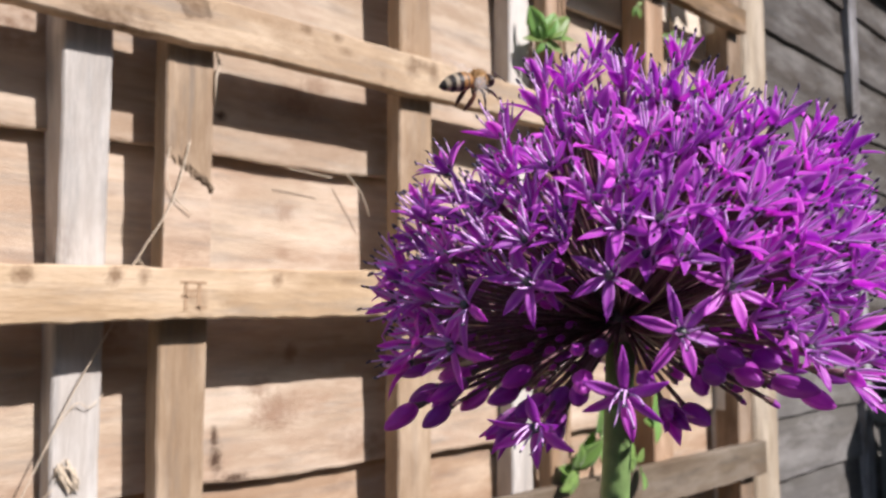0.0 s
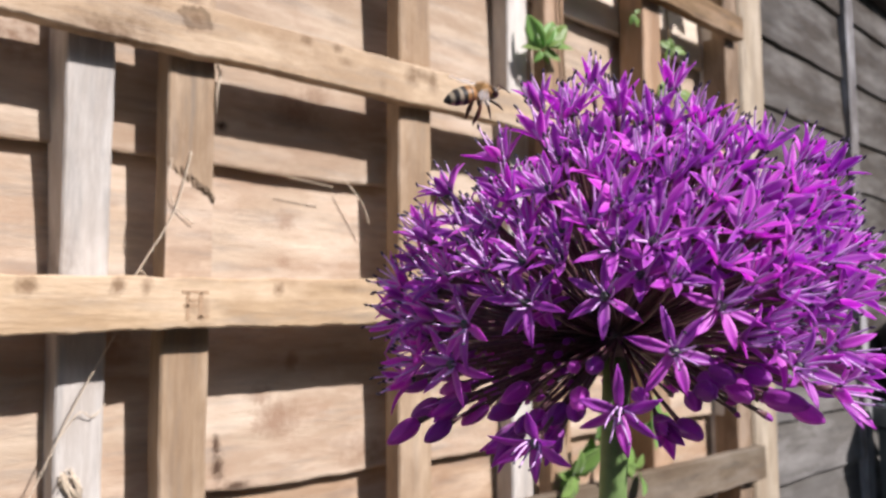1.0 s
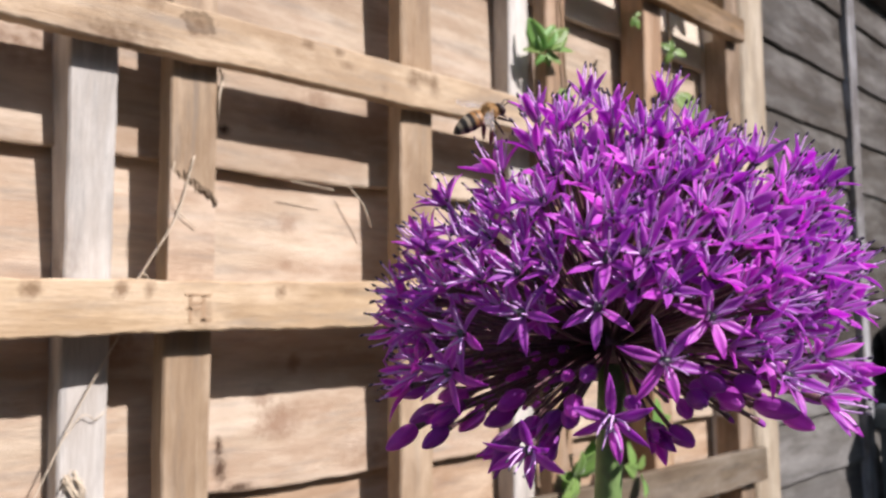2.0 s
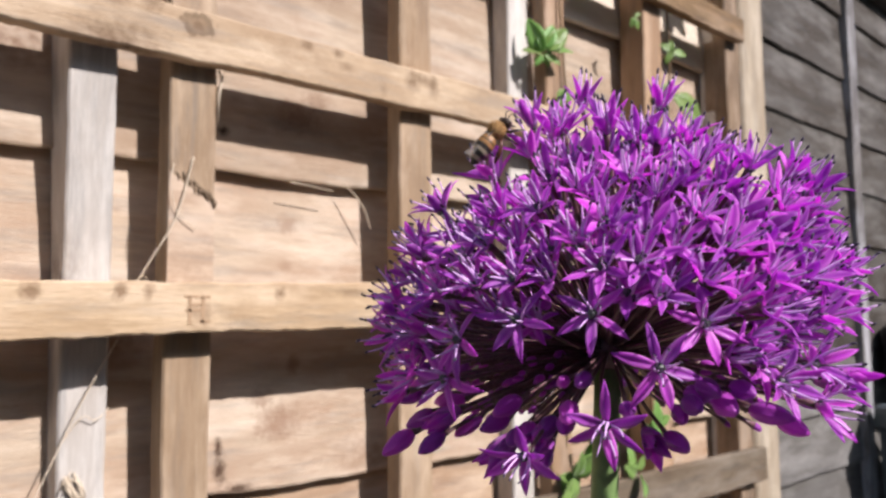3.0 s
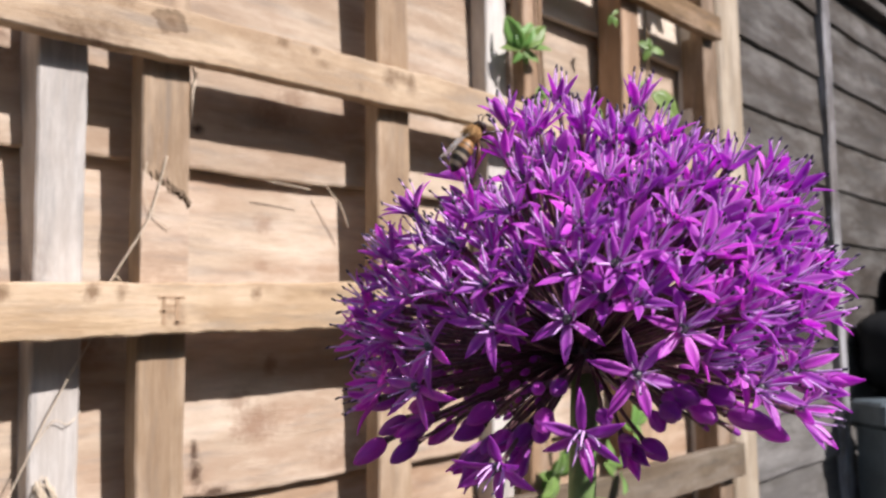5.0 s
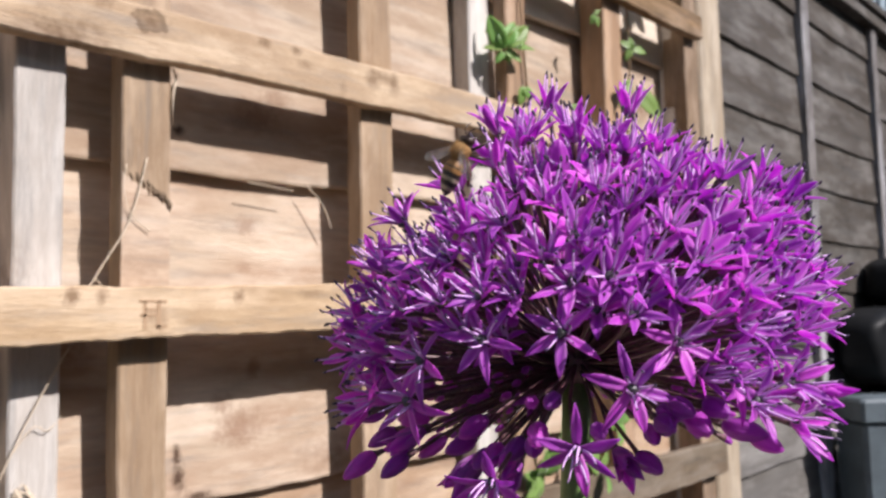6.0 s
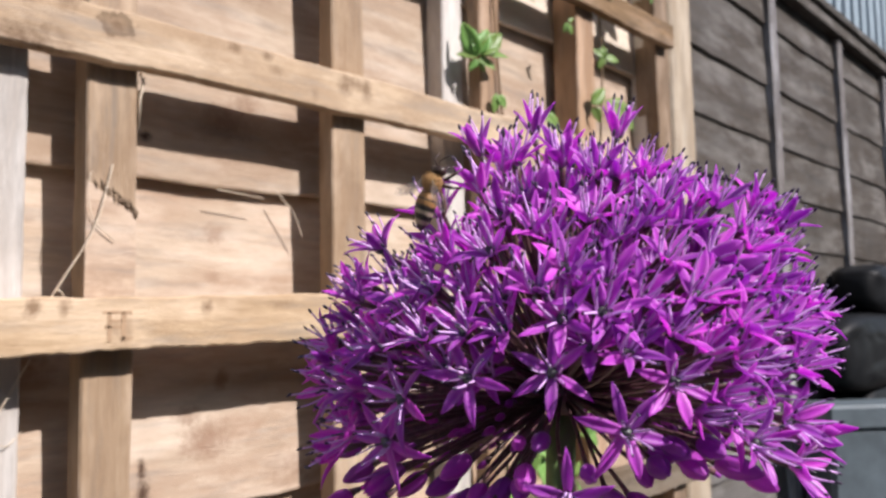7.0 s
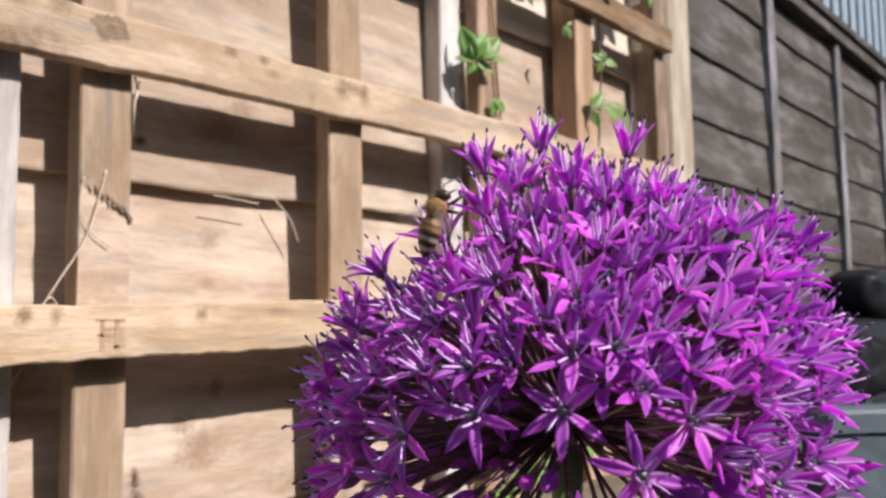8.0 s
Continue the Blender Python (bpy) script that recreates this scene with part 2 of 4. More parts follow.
M_SHED = plain("pale_blue_paint", (0.24, 0.30, 0.34), 0.6, vary=0.15, scale=5)
M_THORAX = plain("golden_fur", (0.46, 0.26, 0.10), 0.9, vary=0.4, scale=2500, relief=0.8)
M_DARKBEE = plain("dark_chitin", (0.045, 0.025, 0.018), 0.35, scale=2500)
M_LEG = plain("reddish_leg", (0.10, 0.035, 0.022), 0.4, scale=2500)


def banded():
    m, nt, b = mat("banded_abdomen")
    tc = nt.nodes.new("ShaderNodeTexCoord")
    sep = nt.nodes.new("ShaderNodeSeparateXYZ")
    nt.links.new(tc.outputs["Object"], sep.inputs[0])
    nz = noise_tex(nt, tc.outputs["Object"], 1800, 3)
    ad = nt.nodes.new("ShaderNodeMath")
    ad.operation = "MULTIPLY_ADD"
    nt.links.new(nz, ad.inputs[0])
    ad.inputs[1].default_value = 0.0004
    nt.links.new(sep.outputs[1], ad.inputs[2])
    pos = ramp(nt, ad.outputs[0], -0.0068, 0.0009)
    cr = nt.nodes.new("ShaderNodeValToRGB")
    nt.links.new(pos, cr.inputs[0])
    el = cr.color_ramp.elements
    black, cream, amber = (0.022, 0.016, 0.013, 1), (0.38, 0.31, 0.22, 1), (0.30, 0.15, 0.05, 1)
    el[0].position, el[0].color = 0.0, black
    el[1].position, el[1].color = 1.0, amber
    for p, c in ((0.2, black), (0.24, cream), (0.3, cream), (0.34, black), (0.43, black), (0.47, cream), (0.52, cream), (0.56, black), (0.64, black), (0.68, amber), (0.76, amber), (0.79, black), (0.83, amber)):
        e = el.new(p)
        e.color = c
    nt.links.new(cr.outputs[0], b.inputs["Base Color"])
    b.inputs["Roughness"].default_value = 0.5
    bump(nt, b, nz, 0.6, 0.0002)
    return m


M_ABDOMEN = banded()


def wing_mat():
    m, nt, b = mat("clear_wing")
    v, _ = coords(nt, (1, 0.4, 1), 0.1)
    n1 = noise_tex(nt, v, 900, 2)
    nt.links.new(mixc(nt, ramp(nt, n1, 0.45, 0.6), (0.78, 0.72, 0.68), (0.45, 0.36, 0.30)), b.inputs["Base Color"])
    b.inputs["Roughness"].default_value = 0.25
    t = nt.nodes.new("ShaderNodeBsdfTransparent")
    mx = nd(nt, "ShaderNodeMixShader", Fac=0.24)
    nt.links.new(t.outputs[0], mx.inputs[1])
    nt.links.new(b.outputs[0], mx.inputs[2])
    nt.links.new(mx.outputs[0], nt.nodes["Material Output"].inputs[0])
    return m


M_WING = wing_mat()


# ---- mesh helpers ----
def mesh_of(bm, name, *mats, smooth=True):
    me = bpy.data.meshes.new(name)
    bmesh.ops.recalc_face_normals(bm, faces=bm.faces)
    bm.to_mesh(me)
    bm.free()
    for f in me.polygons:
        f.use_smooth = smooth
    for m in mats:
        me.materials.append(m)
    return me


def part(name, me, parent=None, m=None, label=""):
    ob = new(name, me)
    ob.parent = parent
    if m is not None:
        ob.matrix_basis = m
    return tagged(ob, label) if label else ob


def rings_mesh(bm, rings, mi=0, cap=True):
    """Joins rings of points (equal counts) into a closed skin."""
    vs = [[bm.verts.new(p) for p in ring] for ring in rings]
    n = len(vs[0])
    for a, b in zip(vs, vs[1:]):
        for i in range(n):
            bm.faces.new((a[i], a[(i + 1) % n], b[(i + 1) % n], b[i])).material_index = mi
    if cap:
        bm.faces.new(vs[0][::-1]).material_index = mi
        bm.faces.new(vs[-1]).material_index = mi


def tube(bm, pts, radii, sides=6, mi=0):
    pts = [Vector(p) for p in pts]
    rings, side = [], None
    for i, p in enumerate(pts):
        d = (pts[min(i + 1, len(pts) - 1)] - pts[max(i - 1, 0)]).normalized()
        if side is None:
            side = d.orthogonal().normalized()
        side = (side - d * side.dot(d)).normalized()
        up = d.cross(side)
        r = radii[i] if isinstance(radii, (list, tuple)) else radii
        rings.append([p + r * (side * math.cos(a) + up * math.sin(a)) for a in (2 * math.pi * k / sides for k in range(sides))])
    rings_mesh(bm, rings, mi)


def blob(bm, centre, size, seg=12, rings=8, mi=0, wob=0.0, seed=0.0, freq=1.0):
    c = Vector(centre)
    rows = []
    for j in range(1, rings):
        th = math.pi * j / rings
        row = []
        for i in range(seg):
            a = 2 * math.pi * i / seg
            d = Vector((math.sin(th) * math.cos(a), -math.cos(th), math.sin(th) * math.sin(a)))
            k = 1 + wob * noise.noise(d * freq + Vector((seed, seed, seed)))
            row.append(c + Vector((d.x * size[0], d.y * size[1], d.z * size[2])) * k)
        rows.append(row)
    vs = [[bm.verts.new(p) for p in row] for row in rows]
    lo, hi = bm.verts.new(c - Vector((0, size[1], 0))), bm.verts.new(c + Vector((0, size[1], 0)))
    for a, b in zip(vs, vs[1:]):
        for i in range(seg):
            bm.faces.new((a[i], b[i], b[(i + 1) % seg], a[(i + 1) % seg])).material_index = mi
    for i in range(seg):
        bm.faces.new((vs[0][(i + 1) % seg], lo, vs[0][i])).material_index = mi
        bm.faces.new((vs[-1][i], hi, vs[-1][(i + 1) % seg])).material_index = mi


def beam_mesh(name, length, high, thick, m, seed=0, rough=0.0006, edge=0.0015, step=0.012):
    """A sawn batten along x from 0, its front at y = 0, middle at z = 0, with uneven arrises."""
    bm = bmesh.new()
    n = max(2, int(length / step))
    rings = []
    for k in range(n + 1):
        x = length * k / n
        j = [rough * noise.noise(Vector((x * 35, q * 7.3, seed * 3.1))) + 1.6 * rough * noise.noise(Vector((x * 7, q * 5.1, seed * 1.7))) for q in range(4)]
        saw = 0.9 * rough * (noise.noise(Vector((x * 150, seed, 4))) + noise.noise(Vector((x * 61, seed, 6))))
        t, b, f, r = high / 2 + j[0] + 0.3 * saw, -high / 2 + j[1] + saw, j[2] * 0.6, thick + j[3] * 0.4
        e = edge
        rings.append([Vector((x, y, z)) for y, z in ((f, t - e), (f + e, t), (r - e, t), (r, t - e), (r, b + e), (r - e, b), (f + e, b), (f, b + e))])
    rings_mesh(bm, rings)
    return mesh_of(bm, name, m, smooth=False)


def upright_pose(x, y, z):
    """Stands a batten's x axis upward, its front towards -y."""
    return Matrix.Translation((x, y, z)) @ Matrix(((0, 0, -1, 0), (0, 1, 0, 0), (1, 0, 0, 0), (0, 0, 0, 1)))


def board_mesh(name, length, high, m, seed, wave=0.003, lean=0.012, thick=0.008):
    """A lap board along x from 0: lower edge at z = 0 front y = 0, leaning back to the top, its lower edge waney."""
    bm = bmesh.new()
    n = int(length / 0.01)
    rings = []
    for k in range(n + 1):
        x = length * k / n
        w = wave * (noise.noise(Vector((x * 6, seed * 2.7, 0))) * 1.6 + 0.5 * noise.noise(Vector((x * 30, seed, 3))) + 0.25 * noise.noise(Vector((x * 95, seed, 8))))
        u = 0.0012 * noise.noise(Vector((x * 4, seed * 3.3, 9)))
        rings.append([Vector((x, y + u, z)) for y, z in ((0.0008, w), (0, w + 0.002), (lean * 0.5, high * 0.5), (lean, high), (lean + 0.004, high), (thick, w + 0.002), (thick - 0.001, w))])
    rings_mesh(bm, rings)
    return mesh_of(bm, name, m, smooth=False)


# ---- ground ----
def build_ground():
    bm = bmesh.new()
    xs = [-200, -40, -8] + [-3 + 0.25 * i for i in range(33)] + [12, 50, 200]
    ys = [-200, -40, -8] + [-3 + 0.25 * i for i in range(25)] + [8, 50, 200]
    g = [[bm.verts.new((x, y, 0.03 * noise.noise(Vector((x * 2, y * 2, 0))) if abs(x) < 6 and abs(y) < 4 else 0)) for x in xs] for y in ys]
    for a, b in zip(g, g[1:]):
        for i in range(len(xs) - 1):
            bm.faces.new((a[i], a[i + 1], b[i + 1], b[i]))
    return tagged(new("ground", mesh_of(bm, "ground", M_SOIL)), "dark bare garden soil", "ground", kind="structure")


build_ground()


def build_sky_block():
    """Plain unseen wall behind the viewer, added to block low skylight and deepen the shadows."""
    bm = bmesh.new()
    rings_mesh(bm, [[Vector((x, y, z)) for y, z in ((-6.3, -0.1), (-6.0, -0.1), (-6.0, 4.6), (-6.3, 4.6))] for x in (-9, 11)])
    return tagged(new("wall_house", mesh_of(bm, "wall_house", M_SKY_BLOCK, smooth=False)), "plain grey-brown wall added out of view to block skylight", "wall", kind="structure")


build_sky_block()


# ---- fence ----
def fence_panel(label, x0, x1, y, laps, boardm, batm, batten_xs, top, wave, bat_w, bat_t=0.025, cap_h=0.0, special={}, lean=0.012, bowed=None):
    root = tagged(new("lap_fence"), label, "fence", "fences along the garden")
    root.location = (x0, y, 0)
    for k, z in enumerate(laps):
        nxt = laps[k + 1] if k + 1 < len(laps) else top
        bm_use = special.get(k, boardm)
        part("board", board_mesh("board", x1 - x0, nxt - z + 0.028, bm_use, k + x0 * 3.7 + 0.5, wave, lean), root, pose(0, -0.007, z))
    for k, bx in enumerate(batten_xs):
        me = beam_mesh("batten", top - 0.06, bat_w, bat_t, batm, k + x0)
        if bx == bowed:
            # this one is thicker at the height of the trellis, shaped to shorten the rail's shadow
            for v in me.vertices:
                bulge = math.exp(-((v.co.x + 0.06 - 1.31) / 0.12) ** 2)
                v.co.z += 0.0057 * bulge
                if v.co.y < bat_t / 2:
                    v.co.y -= 0.015 * bulge
        part("batten", me, root, upright_pose(bx - x0, -bat_t, 0.06))
    if cap_h:
        part("top_rail", beam_mesh("top_rail", x1 - x0, cap_h, 0.03, boardm, 5 + x0), root, pose(0, -0.03, top + cap_h / 2))
        part("capping", beam_mesh("capping", x1 - x0, 0.02, 0.06, boardm, 9 + x0), root, pose(0, -0.04, top + cap_h + 0.01))
    return root


fence_panel("pale new waney-lap fence panel with grey battens", -0.62, 1.24, 0.62,
            (0.06, 0.20, 0.45, 0.70, 0.9665, 1.2345, 1.4885, 1.70), M_BOARD, M_PALE, (-0.27, 0.2195, 0.693, 1.165), 1.83, 0.0028, 0.034, 0.025, 0.04, {3: M_BOARD_FOOT, 4: M_BOARD_LOW, 5: M_BOARD_MID, 6: M_BOARD_HIGH, 7: M_BOARD_HIGH}, bowed=0.2195)
fence_panel("old weathered grey-brown lap fence panel", 1.33, 3.17, 0.637,
            (0.06, 0.20, 0.33, 0.455, 0.58, 0.705, 0.826, 0.93, 1.04, 1.15, 1.262, 1.376, 1.484, 1.609, 1.746), M_OLD, M_OLDBAT, (1.7915, 2.275, 2.72, 3.13), 1.832, 0.0026, 0.039, 0.018, 0.032, {5: M_OLDLOW, 6: M_OLDLOW, 7: M_OLDLOW}, 0.0085)
fence_panel("old weathered grey-brown lap fence panel", 3.27, 5.1, 0.637,
            (0.06, 0.20, 0.33, 0.455, 0.58, 0.705, 0.826, 0.93, 1.04, 1.15, 1.262, 1.376, 1.484, 1.609, 1.746), M_OLD, M_OLDBAT, (3.3, 3.75, 4.2, 4.65, 5.08), 1.832, 0.0026, 0.039, 0.018, 0.032, {5: M_OLDLOW, 6: M_OLDLOW, 7: M_OLDLOW}, 0.0085)


def fence_post(x, w, y, top, m, label):
    ob = new("fence_post", beam_mesh("fence_post", top, w, 0.09, m, x, 0.0008, 0.004))
    ob.matrix_basis = upright_pose(x, y, 0)
    return tagged(ob, label, "fence post", "fence posts")


fence_post(1.286, 0.082, 0.598, 1.86, M_POST, "tan softwood fence post between two panels")
fence_post(3.22, 0.09, 0.60, 1.95, M_OLD, "dark weathered wooden fence post")
fence_post(-0.67, 0.09, 0.60, 1.86, M_POST, "tan softwood fence post")


# ---- trellis ----
def build_trellis():
    root = tagged(new("trellis"), "square wooden trellis of sawn battens on the fence", "trellis")
    rails = []
    for k, (z, slope, high, thick, x1, wm) in enumerate(((0.30, 0, 0.038, 0.0145, 1.18, M_RAIL), (0.49, 0, 0.038, 0.0145, 1.18, M_RAIL), (0.69, 0.0, 0.038, 0.0145, 1.18, M_RAIL), (0.897, 0.0, 0.048, 0.0145, 1.20, M_RAIL_SHADED),
                                                          (1.1166, 0.018, 0.0378, 0.034, 1.18, M_RAIL_MID), (1.3233, 0.009, 0.0375, 0.0145, 1.178, M_RAIL_KNOTTY), (1.547, 0.0, 0.036, 0.0145, 1.178, M_MOSSY), (1.73, 0.0, 0.038, 0.0145, 1.18, M_RAIL))):
        ob = part("rail", beam_mesh("rail", x1 + 0.475, high, thick, wm, k, 0.0011, 0.0012, 0.0045), root,
                  Matrix.Translation((-0.478, 0.553, z - 0.70 * slope) if wm is M_RAIL_MID else (-0.475, 0.56, z - 0.70 * slope)) @ pose(0, 0, 0, 0, -math.degrees(math.atan(slope)), 0))
        rails.append((ob, z, slope))
    for k, (x, w) in enumerate(((-0.18, 0.038), (0.045, 0.038), (0.2882, 0.038), (0.5182, 0.041), (0.7355, 0.037), (0.944, 0.044), (1.168, 0.04))):
        if k == 1:
            continue
        part("upright", beam_mesh("upright", 1.53, w, 0.0375 if k > 4 else 0.0195, M_UPRIGHT_SHADED if k == 6 else M_ORANGE if k > 3 else M_UPRIGHT, k + 20, 0.0009), root, upright_pose(x, 0.575, 0.26))
    # ink stamps, drawn as plain bars
    bm = bmesh.new()
    for x0, z0, x1, z1 in ((-0.009, 0.007, 0.010, 0.008), (-0.006, -0.012, -0.005, 0.007), (0.004, -0.012, 0.0055, 0.007), (-0.008, -0.003, 0.002, -0.002), (0.003, -0.011, 0.010, -0.010), (-0.004, 0.001, 0.003, 0.002)):
        x0, x1, z0, z1 = x0 - 0.0009, x1 + 0.0009, z0 - 0.0004, z1 + 0.0006
        rings_mesh(bm, [[Vector((x, 0, z0)), Vector((x, 0.0012, z0)), Vector((x, 0.0012, z1)), Vector((x, 0, z1))] for x in (x0, x1)])
    stamp = mesh_of(bm, "stamp_mark", M_STAMP, smooth=False)
    for x, z in ((0.2829, 1.1183),):
        part("stamp_mark", stamp, root, pose(x, 0.5527, z), "faint brown stamped bars")
    # the torn upright: pale bared wood under a ragged dark tear, and a sliver along its edge
    bm = bmesh.new()
    cols = []
    for k in range(14):
        u = k / 13
        x = 0.2695 + 0.0375 * u
        top = 1.2215 - 0.023 * u + 0.0012 * noise.noise(Vector((u * 9, 2, 0)))
        low = 1.128
        cols.append([Vector((x, 0.5757, top)), Vector((x, 0.5744, top - 0.002)), Vector((x, 0.5742, 0.5 * (top + low))), Vector((x, 0.5749, low)), Vector((x, 0.5757, low - 0.001))])
    rings_mesh(bm, cols)
    part("splinter", mesh_of(bm, "splinter", M_BOARD, smooth=False), root, None, "pale bared wood under a tear")
    rr = random.Random(8)
    for k in range(26):
        u = rr.random() ** 0.45
        x, z = 0.2695 + 0.0375 * u, 1.2225 - 0.023 * u + rr.uniform(-0.0015, 0.003)
        bm = bmesh.new()
        r = rr.uniform(0.0005, 0.002)
        tube(bm, [(x, 0.575, z + 0.003), (x + 0.001, 0.5738, z), (x + rr.uniform(0, 0.003), 0.573, z - rr.uniform(0.001, 0.004))], [r * 0.4, r, r * 0.3], 5)
        part("fibre", mesh_of(bm, "fibre", M_FRAY), root)
    for pts, r in ((((0.3085, 0.574, 1.306), (0.3105, 0.5725, 1.297), (0.3085, 0.574, 1.285), (0.3085, 0.5745, 1.262)), 0.0012), (((0.312, 0.572, 1.302), (0.3095, 0.571, 1.299), (0.3065, 0.5725, 1.304)), 0.0009)):
        bm = bmesh.new()
        tube(bm, pts, [r * 0.5] + [r] * (len(pts) - 2) + [r * 0.3], 5)
        part("sliver", mesh_of(bm, "sliver", M_TWINE), root, None, "pale torn sliver")
    return root


build_trellis()


def curve_thing(name, pts, radius, m, label, category, sub=6):
    """A thread through the points, smoothed."""
    p = [Vector(q) for q in pts]
    path = []
    for i in range(len(p) - 1):
        a, b, c, d = p[max(i - 1, 0)], p[i], p[i + 1], p[min(i + 2, len(p) - 1)]
        for s in range(sub):
            t = s / sub
            path.append(0.5 * (2 * b + (c - a) * t + (2 * a - 5 * b + 4 * c - d) * t * t + (3 * b - a - 3 * c + d) * t ** 3))
    path.append(p[-1])
    bm = bmesh.new()
    tube(bm, path, [radius] * len(path), 6)
    return tagged(new(name, mesh_of(bm, name, m)), label, category)


for pts, r in (
    (((0.246, 0.576, 1.134), (0.2545, 0.573, 1.15), (0.274, 0.5705, 1.186), (0.288, 0.573, 1.233)), 0.0006),
    (((0.272, 0.5725, 1.226), (0.269, 0.5705, 1.208), (0.275, 0.5715, 1.19), (0.29, 0.5715, 1.178)), 0.0004),
    (((0.247, 0.588, 1.131), (0.256, 0.586, 1.142), (0.262, 0.588, 1.137)), 0.0005),
    (((0.180, 0.588, 0.975), (0.2, 0.588, 1.0185), (0.2153, 0.588, 1.0513), (0.238, 0.584, 1.095)), 0.0005),
    (((0.2051, 0.592, 1.0255), (0.2176, 0.591, 1.0416), (0.2273, 0.592, 1.0382), (0.2388, 0.598, 1.046)), 0.0004),
    (((0.205, 0.592, 0.985), (0.19, 0.598, 0.97), (0.175, 0.6, 0.95)), 0.0004),
    (((0.395, 0.6045, 1.2300), (0.414, 0.6045, 1.2290), (0.442, 0.6045, 1.2270)), 0.0005),
    (((0.46, 0.608, 1.235), (0.476, 0.604, 1.216), (0.487, 0.606, 1.196)), 0.0006),
):
    curve_thing("twine", pts, r, M_TWINE, "frayed pale twine caught on the trellis", "twine")


def build_twine_knot():
    root = tagged(new("twine_knot"), "tangled knot of pale twine on a fence batten", "twine")
    root.location = (0.2136, 0.593, 0.9925)
    rr = random.Random(4)
    for k in range(9):
        a = rr.uniform(0, 6.28)
        pts = [Vector((0.009 * math.sin(a + s * 1.1) * rr.uniform(0.5, 1), -0.002 * rr.random(), 0.013 * math.cos(a * 1.3 + s * 1.4) * rr.uniform(0.5, 1))) for s in range(6)]
        bm = bmesh.new()
        tube(bm, pts, [0.0006] * 6, 5)
        part("strand", mesh_of(bm, "strand", M_TWINE), root)
    return root


build_twine_knot()


# ---- climbing plant ----
def leaf_mesh(name, length, width, seed):
    bm = bmesh.new()
    n, rows = 8, []
    for lift in (0.0, -0.0003):
        row = []
        for i in range(n + 1):
            s = i / n
            w = width / 2 * (math.sin(math.pi * s ** 0.75) ** 0.8 if 0 < s < 1 else 0.02) * (1 + 0.06 * math.sin(s * 21 + seed))
            bend = -0.12 * length * s * s
            row.append([Vector((k * w, length * s, bend + lift + abs(k) * w * 0.35)) for k in (-1, -0.5, 0, 0.5, 1)])
        rows.append(row)
    rings = [a + b[::-1] for a, b in zip(rows[0], rows[1])]
    rings_mesh(bm, rings)
    return mesh_of(bm, name, M_LEAF)


LEAVES = [leaf_mesh("leaf", 0.036, 0.019, 1), leaf_mesh("leaf", 0.03, 0.018, 2), leaf_mesh("leaf", 0.046, 0.026, 3)]


def climber(stems, clusters, singles, label):
    """clusters: place, count, size; singles: x, z, the way the leaf points and its length in mm."""
    root = tagged(new("climbing_plant"), label, "plant")
    for pts in stems:
        bm = bmesh.new()
        tube(bm, pts, [0.0014] * len(pts), 6)
        part("stem", mesh_of(bm, "stem", M_VINE), root)
    rr = random.Random(11)
    for (x, y, z), count, size in clusters:
        for k in range(count):
            m = pose(x + rr.uniform(-0.005, 0.005), y + rr.uniform(-0.008, 0.003), z + rr.uniform(-0.006, 0.006)) @ pose(0, 0, 0, 0, 360 * k / count + rr.uniform(-25, 25), 0) @ pose(0, 0, 0, 90 + rr.uniform(-10, 45), 0, 0)
            part("leaf", rr.choice(LEAVES), root, m @ Matrix.Scale(size * rr.uniform(0.8, 1.15), 4))
    across, up = Vector((0.86, -0.51, 0)), Vector((0, 0, 1))
    for k, (x, z, angle, length) in enumerate(singles):
        y_axis = across * math.cos(radians(angle)) + up * math.sin(radians(angle))
        z_axis = (across.cross(up) + Vector((0, 0, rr.uniform(0.0, 0.5)))).normalized()
        x_axis = y_axis.cross(z_axis).normalized()
        turn = Matrix((x_axis, y_axis, x_axis.cross(y_axis))).transposed().to_4x4()
        part("leaf", LEAVES[k % 3], root, Matrix.Translation((x, 0.566, z)) @ turn @ pose(0, 0, 0, 0, rr.uniform(-30, 30), 0) @ Matrix.Scale(length / (36, 30, 46)[k % 3], 4))
    return root


CROWN_LEAVES = [(0.701, 1.407, 114, 43), (0.704, 1.411, 70, 33), (0.706, 1.412, 42, 39), (0.708, 1.41, 7, 34), (0.701, 1.407, 174, 24), (0.703, 1.405, -22, 23), (0.701, 1.404, -127, 16), (0.706, 1.405, -73, 14), (0.704, 1.411, 28, 31), (0.702, 1.408, 99, 26)]
SIDE_LEAVES = [(0.976, 1.41, -37, 59), (0.83, 1.368, -53, 33), (0.975, 1.469, 90, 18), (0.979, 1.47, -6, 22), (0.976, 1.47, -119, 19), (0.975, 1.471, 149, 19), (0.889, 1.496, -114, 15), (0.889, 1.496, 45, 11), (0.889, 1.494, -69, 15), (0.938, 1.398, 45, 33), (0.943, 1.396, -63, 24), (0.734, 1.372, -97, 23), (0.736, 1.371, -53, 18)]
